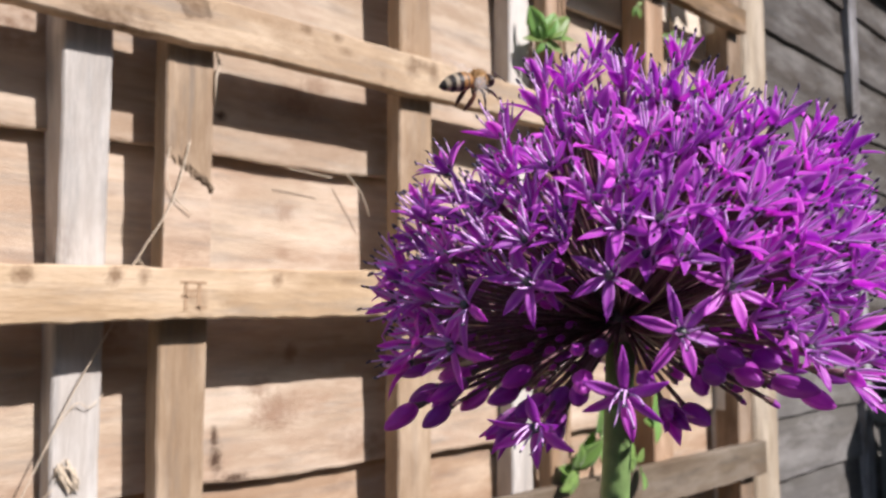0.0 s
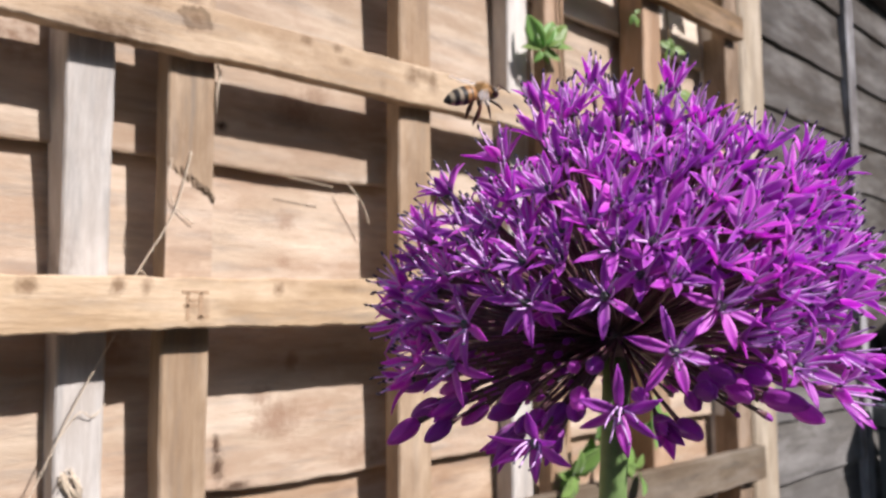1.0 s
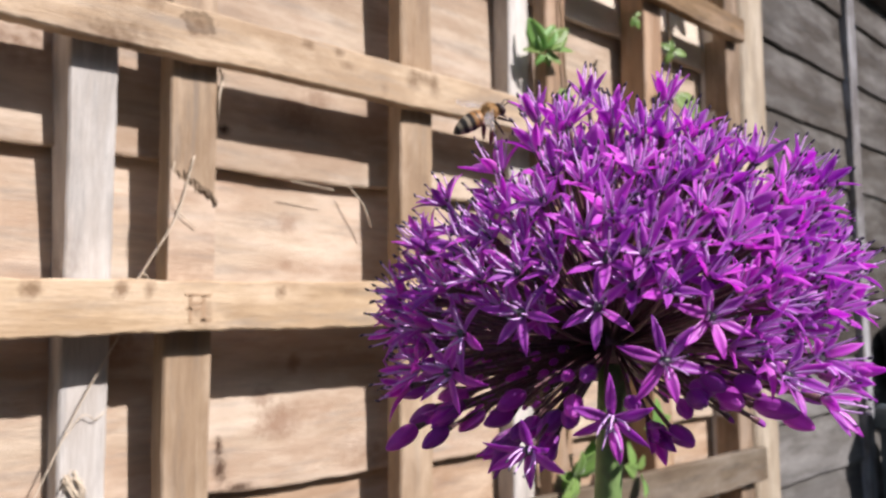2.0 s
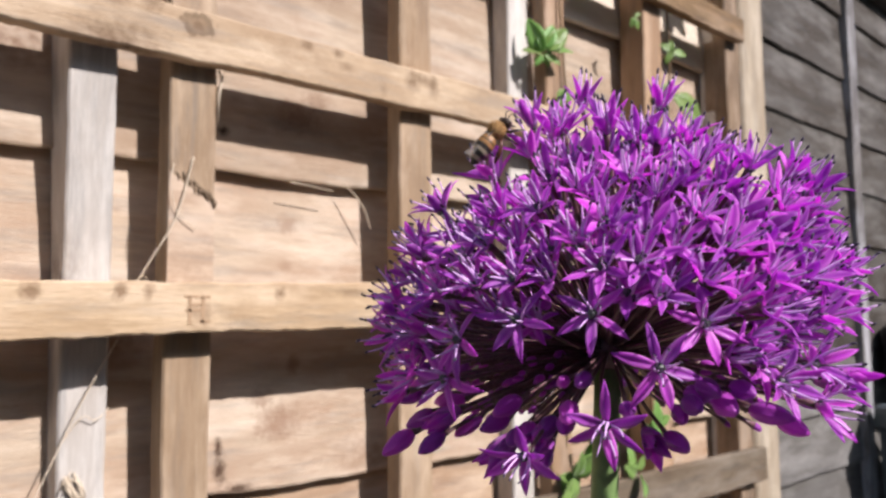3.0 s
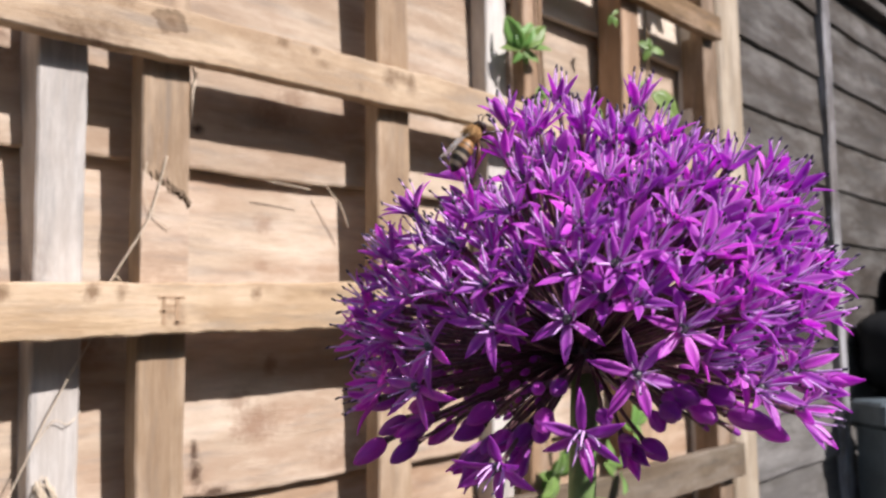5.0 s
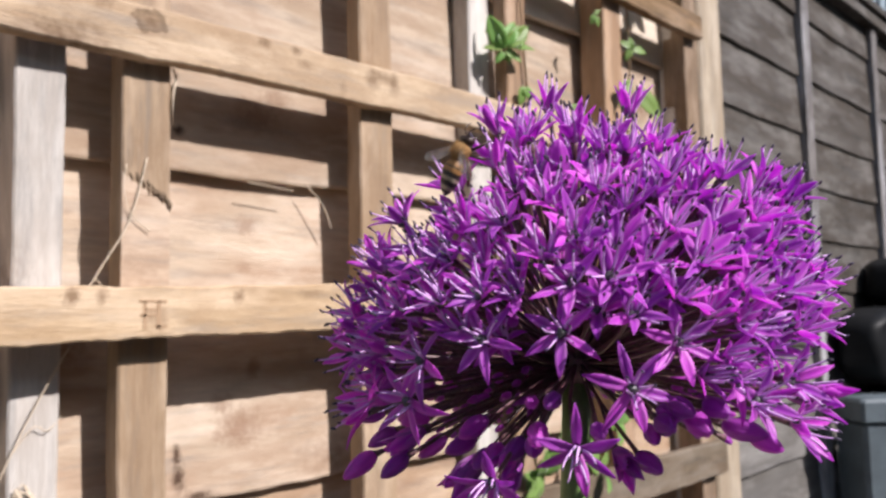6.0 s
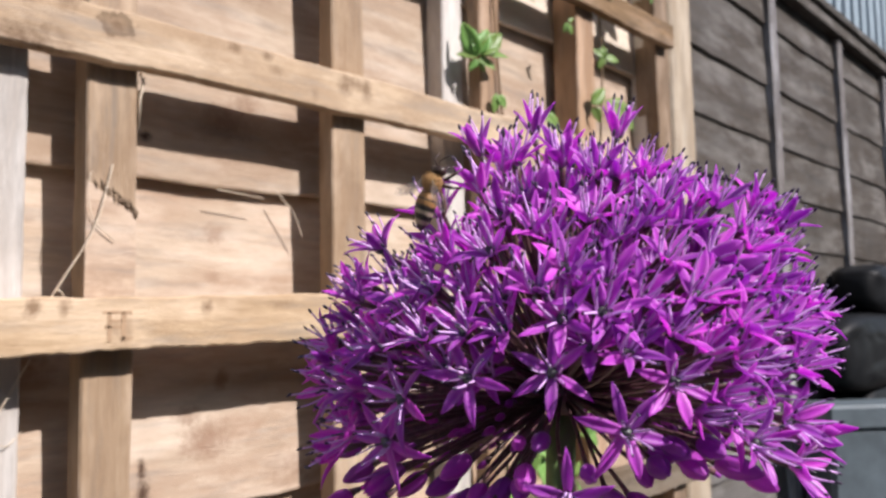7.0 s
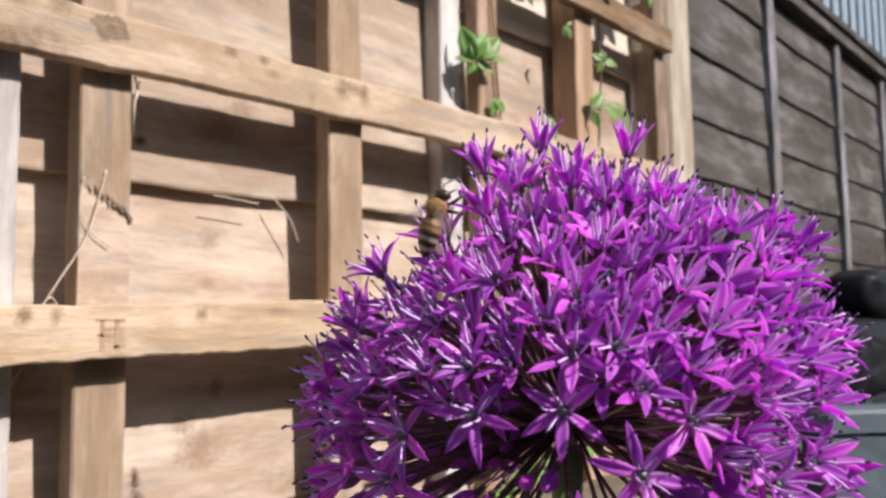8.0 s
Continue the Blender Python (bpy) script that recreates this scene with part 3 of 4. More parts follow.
climber([[(0.742, 0.598, 0.0), (0.735, 0.6, 0.5), (0.748, 0.6, 0.8), (0.742, 0.571, 1.0), (0.735, 0.57, 1.2), (0.752, 0.57, 1.33), (0.742, 0.57, 1.42), (0.735, 0.572, 1.55), (0.76, 0.6, 1.75)],
         [(0.965, 0.59, 0.9), (0.972, 0.585, 1.2), (0.985, 0.58, 1.38), (1.0, 0.582, 1.48), (0.99, 0.59, 1.7)]],
        # most clusters above z 1.57 are out of view, added to dim the skylight
        [((0.80, 0.58, 1.66), 9, 1.2), ((0.93, 0.57, 1.63), 9, 1.0), ((0.845, 0.602, 1.535), 4, 0.6), ((1.0, 0.55, 1.68), 10, 1.2), ((0.88, 0.55, 1.72), 10, 1.2), ((1.08, 0.56, 1.63), 8, 1.1), ((0.74, 0.56, 1.74), 9, 1.2), ((0.97, 0.56, 1.575), 6, 0.8),
         ((0.782, 0.565, 0.968), 6, 1.0), ((0.735, 0.566, 0.935), 7, 1.0), ((0.905, 0.57, 0.973), 4, 0.9), ((0.861, 0.567, 0.927), 5, 0.9), ((0.80, 0.567, 0.89), 5, 0.8)],
        CROWN_LEAVES + SIDE_LEAVES, "fresh green climbing plant on the trellis")


# ---- things by the old fence ----
def storage_box():
    root = tagged(new("storage_box"), "slim blue-grey plastic storage box beside the old fence", "box")
    root.matrix_basis = pose(1.72, 0.527, 0, 0, 0, -40.7)

    def shell(x0, x1, y0, y1, z0, z1, taper, e):
        bm = bmesh.new()
        rings = []
        for z, k, ee in ((z0, taper, e), (z1 - e, 0, e), (z1, e, e)):
            a, b, c, d = x0 + k, x1 - k, y0 + k, y1 - k
            rings.append([Vector(p) for p in ((a + ee, c, z), (b - ee, c, z), (b, c + ee, z), (b, d - ee, z), (b - ee, d, z), (a + ee, d, z), (a, d - ee, z), (a, c + ee, z))])
        rings_mesh(bm, rings)
        return mesh_of(bm, "body", M_BIN, smooth=False)
    part("body", shell(0, 0.42, 0, 0.105, 0.0, 0.893, 0.006, 0.008), root)
    part("lid", shell(-0.006, 0.426, -0.006, 0.111, 0.895, 0.938, 0.0, 0.006), root)
    return root


storage_box()


def sack():
    """Three slumped bulges, one on the other, squared off by what they hold."""
    root = tagged(new("plastic_sack"), "creased black plastic sack slumped behind the storage box", "sack")
    root.location = (2.0, 0.567, 0)
    for k, (name, x0, x1, z0, z1) in enumerate((("lower_bulge", 1.93, 2.45, 0.0, 0.955), ("middle_bulge", 1.84, 2.47, 0.944, 1.118), ("top_bulge", 2.06, 2.5, 1.112, 1.232))):
        sx, sy, sz = (x1 - x0) / 2, 0.066, (z1 - z0) / 2
        bm = bmesh.new()
        blob(bm, (0, 0, 0), (1, 1, 1), 56, 40)
        for v in bm.verts:
            c = [math.copysign(abs(q) ** 0.5, q) for q in v.co]
            p = Vector((c[0] * sx, c[1] * sy, c[2] * sz))
            w = noise.noise(Vector((p.x * 7, p.y * 9, p.z * 26 + 5 * k))) + 0.5 * noise.noise(Vector((p.x * 24, p.y * 20, p.z * 60 + 3)))
            p.x += 0.012 * w * c[0]
            p.y += 0.007 * w * c[1]
            p.z += 0.007 * noise.noise(Vector((p.x * 11, k, 1))) * max(0.0, c[2])
            v.co = p
        part(name, mesh_of(bm, name, M_SACK), root, pose((x0 + x1) / 2 - 2.0, 0, (z0 + z1) / 2))
    return root


sack()


def slatted_screen():
    root = tagged(new("slatted_screen"), "pale blue slatted screen standing behind the fence", "screen")
    root.location = (2.62, 0.80, 0)
    slat = beam_mesh("slat", 3.0, 0.06, 0.022, M_SHED, 3, 0.0005, 0.003, 0.2)
    for k in range(34):
        part("slat", slat, root, upright_pose(0.03 + 0.105 * k, 0.0, 0.0))
    for z in (0.4, 1.6, 2.8):
        part("cross_rail", beam_mesh("cross_rail", 3.6, 0.07, 0.03, M_SHED, z, 0.0005, 0.003, 0.2), root, pose(0, 0.0225, z))
    return root


slatted_screen()


# ---- allium ----
HEART = Vector((0.1602, 0.1078, 1.0998))


def tepal_mesh(length, width, curl, seed):
    """One narrow tepal from the origin along +y, cupped, its tip curling by curl."""
    bm = bmesh.new()
    n, rings = 7, []
    y = z = 0.0
    ang = 0.0
    for i in range(n + 1):
        s = i / n
        w = width / 2 * (0.42 + 0.58 * math.sin(math.pi * min(1, 0.06 + 0.86 * s))) * max(0.04, 1 - s ** 4) ** 0.75
        tw = 0.25 * math.sin(s * 3 + seed)
        up, lo = [], []
        for k in (-1, -0.45, 0, 0.45, 1):
            x = k * w
            lift = abs(k) * w * 0.45 + tw * x
            up.append(Vector((x, y - math.sin(ang) * lift, z + math.cos(ang) * lift)))
            lo.append(up[-1] - Vector((0, 0, 0.00013)))
        rings.append(up + lo[::-1])
        st = length / n
        ang = curl * s ** 1.5
        y += st * math.cos(ang)
        z += st * math.sin(ang)
    rings_mesh(bm, rings)
    return mesh_of(bm, "tepal", M_TEPAL)


def tepals(length, width, curls, seed):
    """A few meshes of one kind of tepal, each a little different."""
    return [tepal_mesh(length * f, width * g, c, seed + k) for k, (f, g, c) in enumerate(zip((1, 1.07, 0.93, 1.02), (1, 0.9, 1.06, 0.95), curls))]


TEPALS_OPEN = tepals(0.0079, 0.0023, (-0.35, -0.6, -0.1, 0.15), 0)
TEPALS_BOWL = tepals(0.0080, 0.0023, (-0.45, -0.75, -0.1, 0.1), 5)
TEPALS_CUP = tepals(0.0080, 0.0023, (-0.35, -0.6, 0.1, -0.1), 9)
TEPALS_WIDE = tepals(0.0088, 0.0036, (0.3, 0.05, 0.45, -0.1), 14)


def stamen_mesh(length, bend, seed):
    """Filament along +y, with the dark anther across its tip."""
    bm = bmesh.new()
    n = 6
    pts = [Vector((0.0003 * math.sin(seed + 3 * i / n), length * i / n, bend * length * (i / n) ** 2)) for i in range(n + 1)]
    tube(bm, pts, [0.00034 - 0.00019 * i / n for i in range(n + 1)], 5, 0)
    blob(bm, (0, 0, 0), (0.00027, 0.00066, 0.00025), 6, 5, 1)
    m = Matrix.Translation(pts[-1]) @ pose(0, 0, 0, 35 * math.sin(seed * 7), 0, 50 * math.sin(seed * 3))
    for v in bm.verts[-(4 * 6 + 2):]:
        v.co = m @ v.co
    return mesh_of(bm, "stamen", M_FILAMENT, M_ANTHER)


STAMENS = [stamen_mesh(0.0074, 0.16, 1), stamen_mesh(0.0068, -0.14, 2), stamen_mesh(0.0078, 0.26, 3), stamen_mesh(0.0071, 0.08, 4)]


def bud_mesh(length, radius, seed, slit):
    """A closed bud from the origin along +z: six overlapping tepals with grooves between them."""
    bm = bmesh.new()
    rings = []
    for i in range(9):
        s = i / 8
        r = radius * max(0.1, (math.sin(math.pi * (0.07 + 0.91 * s) ** 0.9) ** 0.6) * (1 - 0.12 * s))
        row = []
        for k in range(24):
            a = 2 * math.pi * k / 24
            groove = 1 - slit * (0.5 + 0.5 * math.cos(6 * a + 1.5 * s + seed)) ** 6 * min(1, s * 2)
            row.append(Vector((r * groove * math.cos(a), r * groove * math.sin(a), length * s)))
        rings.append(row)
    rings_mesh(bm, rings)
    return mesh_of(bm, "bud", M_BUD)


BUDS = [bud_mesh(0.0078, 0.0021, 1, 0.25), bud_mesh(0.0072, 0.0022, 2, 0.2), bud_mesh(0.0084, 0.0024, 3, 0.35)]


def pedicel_mesh(length, sag, seed, ovary):
    """A thin flower stalk along +z, which ends at z = length in a swollen base."""
    bm = bmesh.new()
    pts = [Vector((sag * math.sin(math.pi * s) * math.cos(seed), sag * math.sin(math.pi * s) * math.sin(seed), length * s)) for s in (0.03, 0.25, 0.5, 0.75, 0.95, 1.0)]
    tube(bm, pts, [0.00042, 0.0004, 0.0004, 0.00042, 0.0005, 0.0009], 6, 0)
    if ovary:
        base = len(bm.verts)
        blob(bm, (0, 0, 0), (0.00095, 0.0009, 0.00095), 9, 6, 1)
        bm.verts.ensure_lookup_table()
        for v in bm.verts[base:]:
            a = math.atan2(v.co.z, v.co.x)
            v.co = Vector((v.co.x, v.co.z, v.co.y)) * (1 + 0.14 * math.cos(3 * a)) + Vector((0, 0, length + 0.0009))
        tube(bm, [(0, 0, length + 0.0018), (0.0002, 0, length + 0.005)], [0.0002, 0.00012], 5, 1)
    return mesh_of(bm, "floret", M_PEDICEL, M_OVARY)


def aim(direction, spin):
    """z along the direction, y as near upward as can be, then turned by spin."""
    d = Vector(direction).normalized()
    x = Vector((0, 0, 1)).cross(d)
    x = x.normalized() if x.length > 1e-4 else Vector((1, 0, 0))
    y = d.cross(x)
    return Matrix((x, y, d)).transposed().to_4x4() @ pose(0, 0, 0, 0, 0, spin)


def floret(root, direction, r, kind, rr, small=1.0, spin=None):
    """One floret on its stalk: 'star' wide open, 'bowl' and 'cup' half open, 'burst' just opening, 'bud' closed."""
    length = r if kind != "bud" else r - 0.004
    ob = part("floret", pedicel_mesh(length, rr.uniform(0.0, 0.0022), rr.uniform(0, 6.28), kind != "bud"), root, aim(direction, rr.uniform(0, 360) if spin is None else spin))
    lean = 14 if spin is None else 4
    nod = pose(0, 0, length) @ pose(0, 0, 0, rr.uniform(-lean, lean), rr.uniform(-lean, lean), 0)
    if kind in ("cup", "bowl") and direction.z > 0.1:
        # the half-open ones turn up to the light
        up = ob.matrix_basis.to_3x3().inverted() @ Vector((0, 0, 1))
        nod = pose(0, 0, length) @ Vector((0, 0, 1)).rotation_difference(Vector((0, 0, 1)) + 0.26 * up).to_matrix().to_4x4() @ pose(0, 0, -length) @ nod
    if kind == "bud":
        part("bud", rr.choice(BUDS), ob, nod @ Matrix.Scale(0.95 * small * rr.uniform(0.95, 1.08), 4))
        return ob
    spread, shapes = {"star": (16, TEPALS_OPEN), "bowl": (43, TEPALS_BOWL), "cup": (60, TEPALS_CUP), "burst": (79, TEPALS_WIDE)}[kind]
    spread += rr.uniform(-7, 7)
    size = small * rr.uniform(0.93, 1.07)
    wild = 3 if kind == "burst" else 13
    for k in range(6):
        m = nod @ pose(0, 0, 0, 0, 0, 60 * k + rr.uniform(-8, 8)) @ pose(0, 0.0006 if kind != "burst" else 0.0009, 0.0002 + 0.0003 * (k % 2), spread + rr.uniform(-wild, wild), rr.uniform(-wild, wild), 0)
        part("tepal", rr.choice(shapes), ob, m @ Matrix.Scale(size * rr.uniform(0.93, 1.05), 4))
    tilt, long = {"star": (62, 0.84), "bowl": (62, 1.0), "cup": (73, 1.04), "burst": (86, 0.62)}[kind]
    for k in range(6):
        m = nod @ pose(0, 0, 0, 0, 0, 60 * k + 30 + rr.uniform(-14, 14)) @ pose(0, 0.0008, 0.0006, tilt + rr.uniform(-wild, wild), 0, 0)
        part("stamen", rr.choice(STAMENS), ob, m @ Matrix.Scale(size * long * rr.uniform(0.85, 1.12), 4))
    return ob


# azimuth and elevation of single florets in whole degrees, then their distance from the heart in mm, the spin of the open ones, or the size of the buds
CUPS = [(164, 22, 53.0), (154, -10, 50.0), (-163, 75, 56.5), (164, 68, 54.8), (-144, 56, 54.0), (-102, 71, 56.2), (-164, 55, 54.0), (-134, 50, 54.0), (-118, 50, 54.0), (-101, 23, 53.0), (-168, 47, 54.0), (-170, 29, 53.0)]
BOWLS = [(163, 34), (151, 13), (155, 9), (156, 4), (164, -5), (-179, 20), (-173, 14), (-164, 15), (175, 13), (169, 11), (-161, 31), (-146, 17), (-151, 23), (-139, 18), (-135, 11), (-126, 14), (-131, 21), (-124, 28), (-139, 39), (-127, 51), (-119, 42), (-106, 39), (-73, 36), (-112, 15), (-113, 9), (-101, 15), (-98, 7), (-83, 22), (-76, 17), (-102, -2), (-112, -5), (-100, -10), (-178, 41), (-152, 36), (-145, 27), (-120, 21), (-172, 23), (-162, 58), (-74, 42)]
MORE_BOWLS = [(169, 5), (163, 0), (154, 28), (171, 28), (179, 29), (-112, 38), (-106, 24), (-114, 22), (-72, 9), (-103, 4), (-103, 9), (-118, 11), (-86, 13), (-109, 30), (-163, 44), (-145, 47), (-156, 48), (-124, 39), (-132, 35), (-136, 26), (-143, 24), (-158, 23), (-166, 23), (-148, 35), (-179, 37), (159, 18), (-170, 9), (-157, 16), (-141, 13), (-71, 31), (-85, 19), (-131, 16), (-117, 3), (-114, -2), (-121, 0)]
STARS = [(-148, 8, 0), (-136, -2, 18), (-127, 6, 8), (-146, -13, 2), (-163, 7, 20), (-177, 3, 15), (179, -5, 20), (-163, -20, 0)]
BUD_DIRS = [(149, -21, 56.0, 1.0), (161, -22, 52.1, 0.93), (159, -23, 42.0, 0.91), (-176, -15, 42.0, 0.97), (177, -22, 42.0, 0.91), (-151, 47, 54.0, 1.25), (-108, 30, 54.0, 1.25), (-100, 28, 54.0, 1.14), (-124, -17, 42.0, 0.9), (-126, -26, 42.0, 0.9), (-91, -19, 42.0, 1.14), (-88, -19, 46.7, 1.03), (-113, -14, 42.0, 0.91), (-121, -12, 42.0, 0.91), (-164, -21, 42.0, 0.91), (-121, -8, 46.0, 1.05), (-124, -13, 46.0, 1.05), (-115, -12, 46.0, 1.0), (-110, -9, 46.0, 1.0), (-141, -14, 46.0, 0.8), (-156, -14, 46.0, 0.9)]
BURST_DIRS = [(159, -18, 47.9, 1.09), (-133, -26, 42.0, 0.95), (-88, -6, 54.3, 1.3), (174, -31, 42.0, 1.3)]
SHOULDER_BOWLS = [(-73, 39), (-88, 38), (-72, 33), (-94, 32)]
LOW_FLORETS = [(-166, -23, "burst"), (-168, -31, "burst"), (-173, -24, "bud"), (-159, -20, "bud"), (-178, -26, "bud")]
INNER_BUDS = [(-162, 13, 0.7), (-157, -7, 0.7), (-151, -6, 0.8), (-152, -7, 0.5)]


def ray_dir(az, el):
    a, e = radians(az), radians(el)
    return Vector((math.cos(a) * math.cos(e), math.sin(a) * math.cos(e), math.sin(e)))


def build_allium():
    root = tagged(new("allium_flower"), "purple globe allium in bloom on a green stem", "flower")
    root.location = HEART
    rr = random.Random(21)
    bm = bmesh.new()
    pts = [Vector((-0.045 * s, 0.043 * s, -1.11 * s)) for s in (0, 0.02, 0.05, 0.1, 0.2, 0.35, 0.5, 0.65, 0.8, 1.0)]
    tube(bm, pts, [0.0034, 0.0032, 0.0032, 0.0033, 0.0036, 0.004, 0.0044, 0.0048, 0.0052, 0.006], 16)
    part("stem", mesh_of(bm, "stem", M_STEM), root, None, "smooth green flower stem")
    bm = bmesh.new()
    blob(bm, (0, 0, 0), (0.0066, 0.0062, 0.006), 14, 9)
    part("receptacle", mesh_of(bm, "receptacle", M_PEDICEL), root)
    taken = []
    for az, el, r in CUPS:
        d = ray_dir(az, el)
        floret(root, d, r / 1000, "cup", rr)
        taken.append(d)
    for az, el in BOWLS:
        d = ray_dir(az, el)
        floret(root, d, 0.053 + rr.uniform(-0.001, 0.001) + (0.0025 if (-84 < az < 0 and el > 25) or az == -106 else -0.001 if -84 < az < 0 else -0.002 if az > 0 and el < 15 else 0), "bowl", rr)
        taken.append(d)
    for az, el in MORE_BOWLS:
        d = ray_dir(az, el)
        floret(root, d, 0.0505 + rr.uniform(-0.0015, 0.001), "cup" if rr.random() < 0.4 else "bowl", rr, 0.97)
        taken.append(d)
    for az, el, spin in STARS:
        d = ray_dir(az, el)
        floret(root, d, 0.053, "star", rr, 0.94, spin)
        taken.append(d)
    for group, kind in ((BUD_DIRS, "bud"), (BURST_DIRS, "burst")):
        for az, el, r, size in group:
            d = ray_dir(az, el)
            floret(root, d, r / 1000 - (0.001 if kind == "bud" else 0.007), kind, rr, size)
            taken.append(d)
    side = random.Random(8)
    for az, el in SHOULDER_BOWLS:
        floret(root, ray_dir(az, el), 0.052, "bowl", side)
        taken.append(ray_dir(az, el))
    for az, el, kind in LOW_FLORETS:
        floret(root, ray_dir(az, el), 0.041 if kind == "bud" else 0.036, kind, side, 0.95)
    for az, el, size in INNER_BUDS:
        floret(root, ray_dir(az, el), 0.045, "bud", rr, size)
    # the rest of the globe, a little deeper
    count = 1300
    for k in range(count):
        z = 1 - (k + 0.5) / count * 1.34
        a = k * 2.39996
        q = math.sqrt(1 - z * z)
        d = (Vector((math.cos(a) * q, math.sin(a) * q, z)) + Vector((rr.uniform(-0.04, 0.04), rr.uniform(-0.04, 0.04), rr.uniform(-0.04, 0.04)))).normalized()
        front = d.dot(Vector((-0.72, -0.69, 0)))
        low_front = front > 0.25 and d.z < 0.12
        u, v = d.dot(Vector((0.69, -0.72, -0.02))), d.dot(Vector((-0.05, -0.07, 0.996)))
        edge_u = -0.40 + 0.5 * (v - 0.8) if v > 0.62 else -0.85 + 2.06 * (v - 0.45)
        thin_shoulder = v > 0.45 and u < edge_u
        gap = 6.5 if front > 0.15 else 5.2 if u > -0.45 else 5.6
        if thin_shoulder or low_front or max(d.dot(t) for t in taken) > math.cos(radians(gap)):
            continue
        kind = "bud" if (d.z < -0.16 and front > -0.2) or (d.z < 0.05 and front < 0.2) or rr.random() < 0.07 else ("cup" if d.z > 0.5 or rr.random() < 0.5 else "bowl")
        deep = 0.0505 if front > 0 else 0.0465 if d.z > 0.3 else 0.0495
        floret(root, d, deep - rr.uniform(0.0, 0.010) - (0.004 if u > 0.7 else 0), kind, rr, 0.92)
        taken.append(d)
    # a lower storey of florets under the outer ones
    inner = []
    for k in range(420):
        z = rr.uniform(0.12, 0.99)
        a = rr.uniform(0, 6.2832)
        q = math.sqrt(1 - z * z)
        d = Vector((math.cos(a) * q, math.sin(a) * q, z))
        u, v = d.dot(Vector((0.69, -0.72, -0.02))), d.dot(Vector((-0.05, -0.07, 0.996)))
        if (inner and max(d.dot(t) for t in inner) > math.cos(radians(17))) or d.dot(Vector((-0.72, -0.69, 0))) < -0.45:
            continue
        if v > 0.4 and u < -0.3:
            continue
        floret(root, d, rr.uniform(0.038, 0.045), "bowl" if rr.random() < 0.7 else "bud", rr, 0.9)
        inner.append(d)
    # short inner stalks with undeveloped buds, thick round the heart
    for k in range(330):
        z = rr.uniform(-0.5, 0.3)
        a = rr.uniform(0, 6.2832)
        q = math.sqrt(1 - z * z)
        d = Vector((math.cos(a) * q, math.sin(a) * q, z))
        front = d.dot(Vector((-0.72, -0.69, 0)))
        if front < 0.75:
            floret(root, d, rr.uniform(0.026, 0.045) if front < 0.2 else rr.uniform(0.02, 0.03), "bud", rr, rr.uniform(0.25, 0.45))
    return root


allium = build_allium()


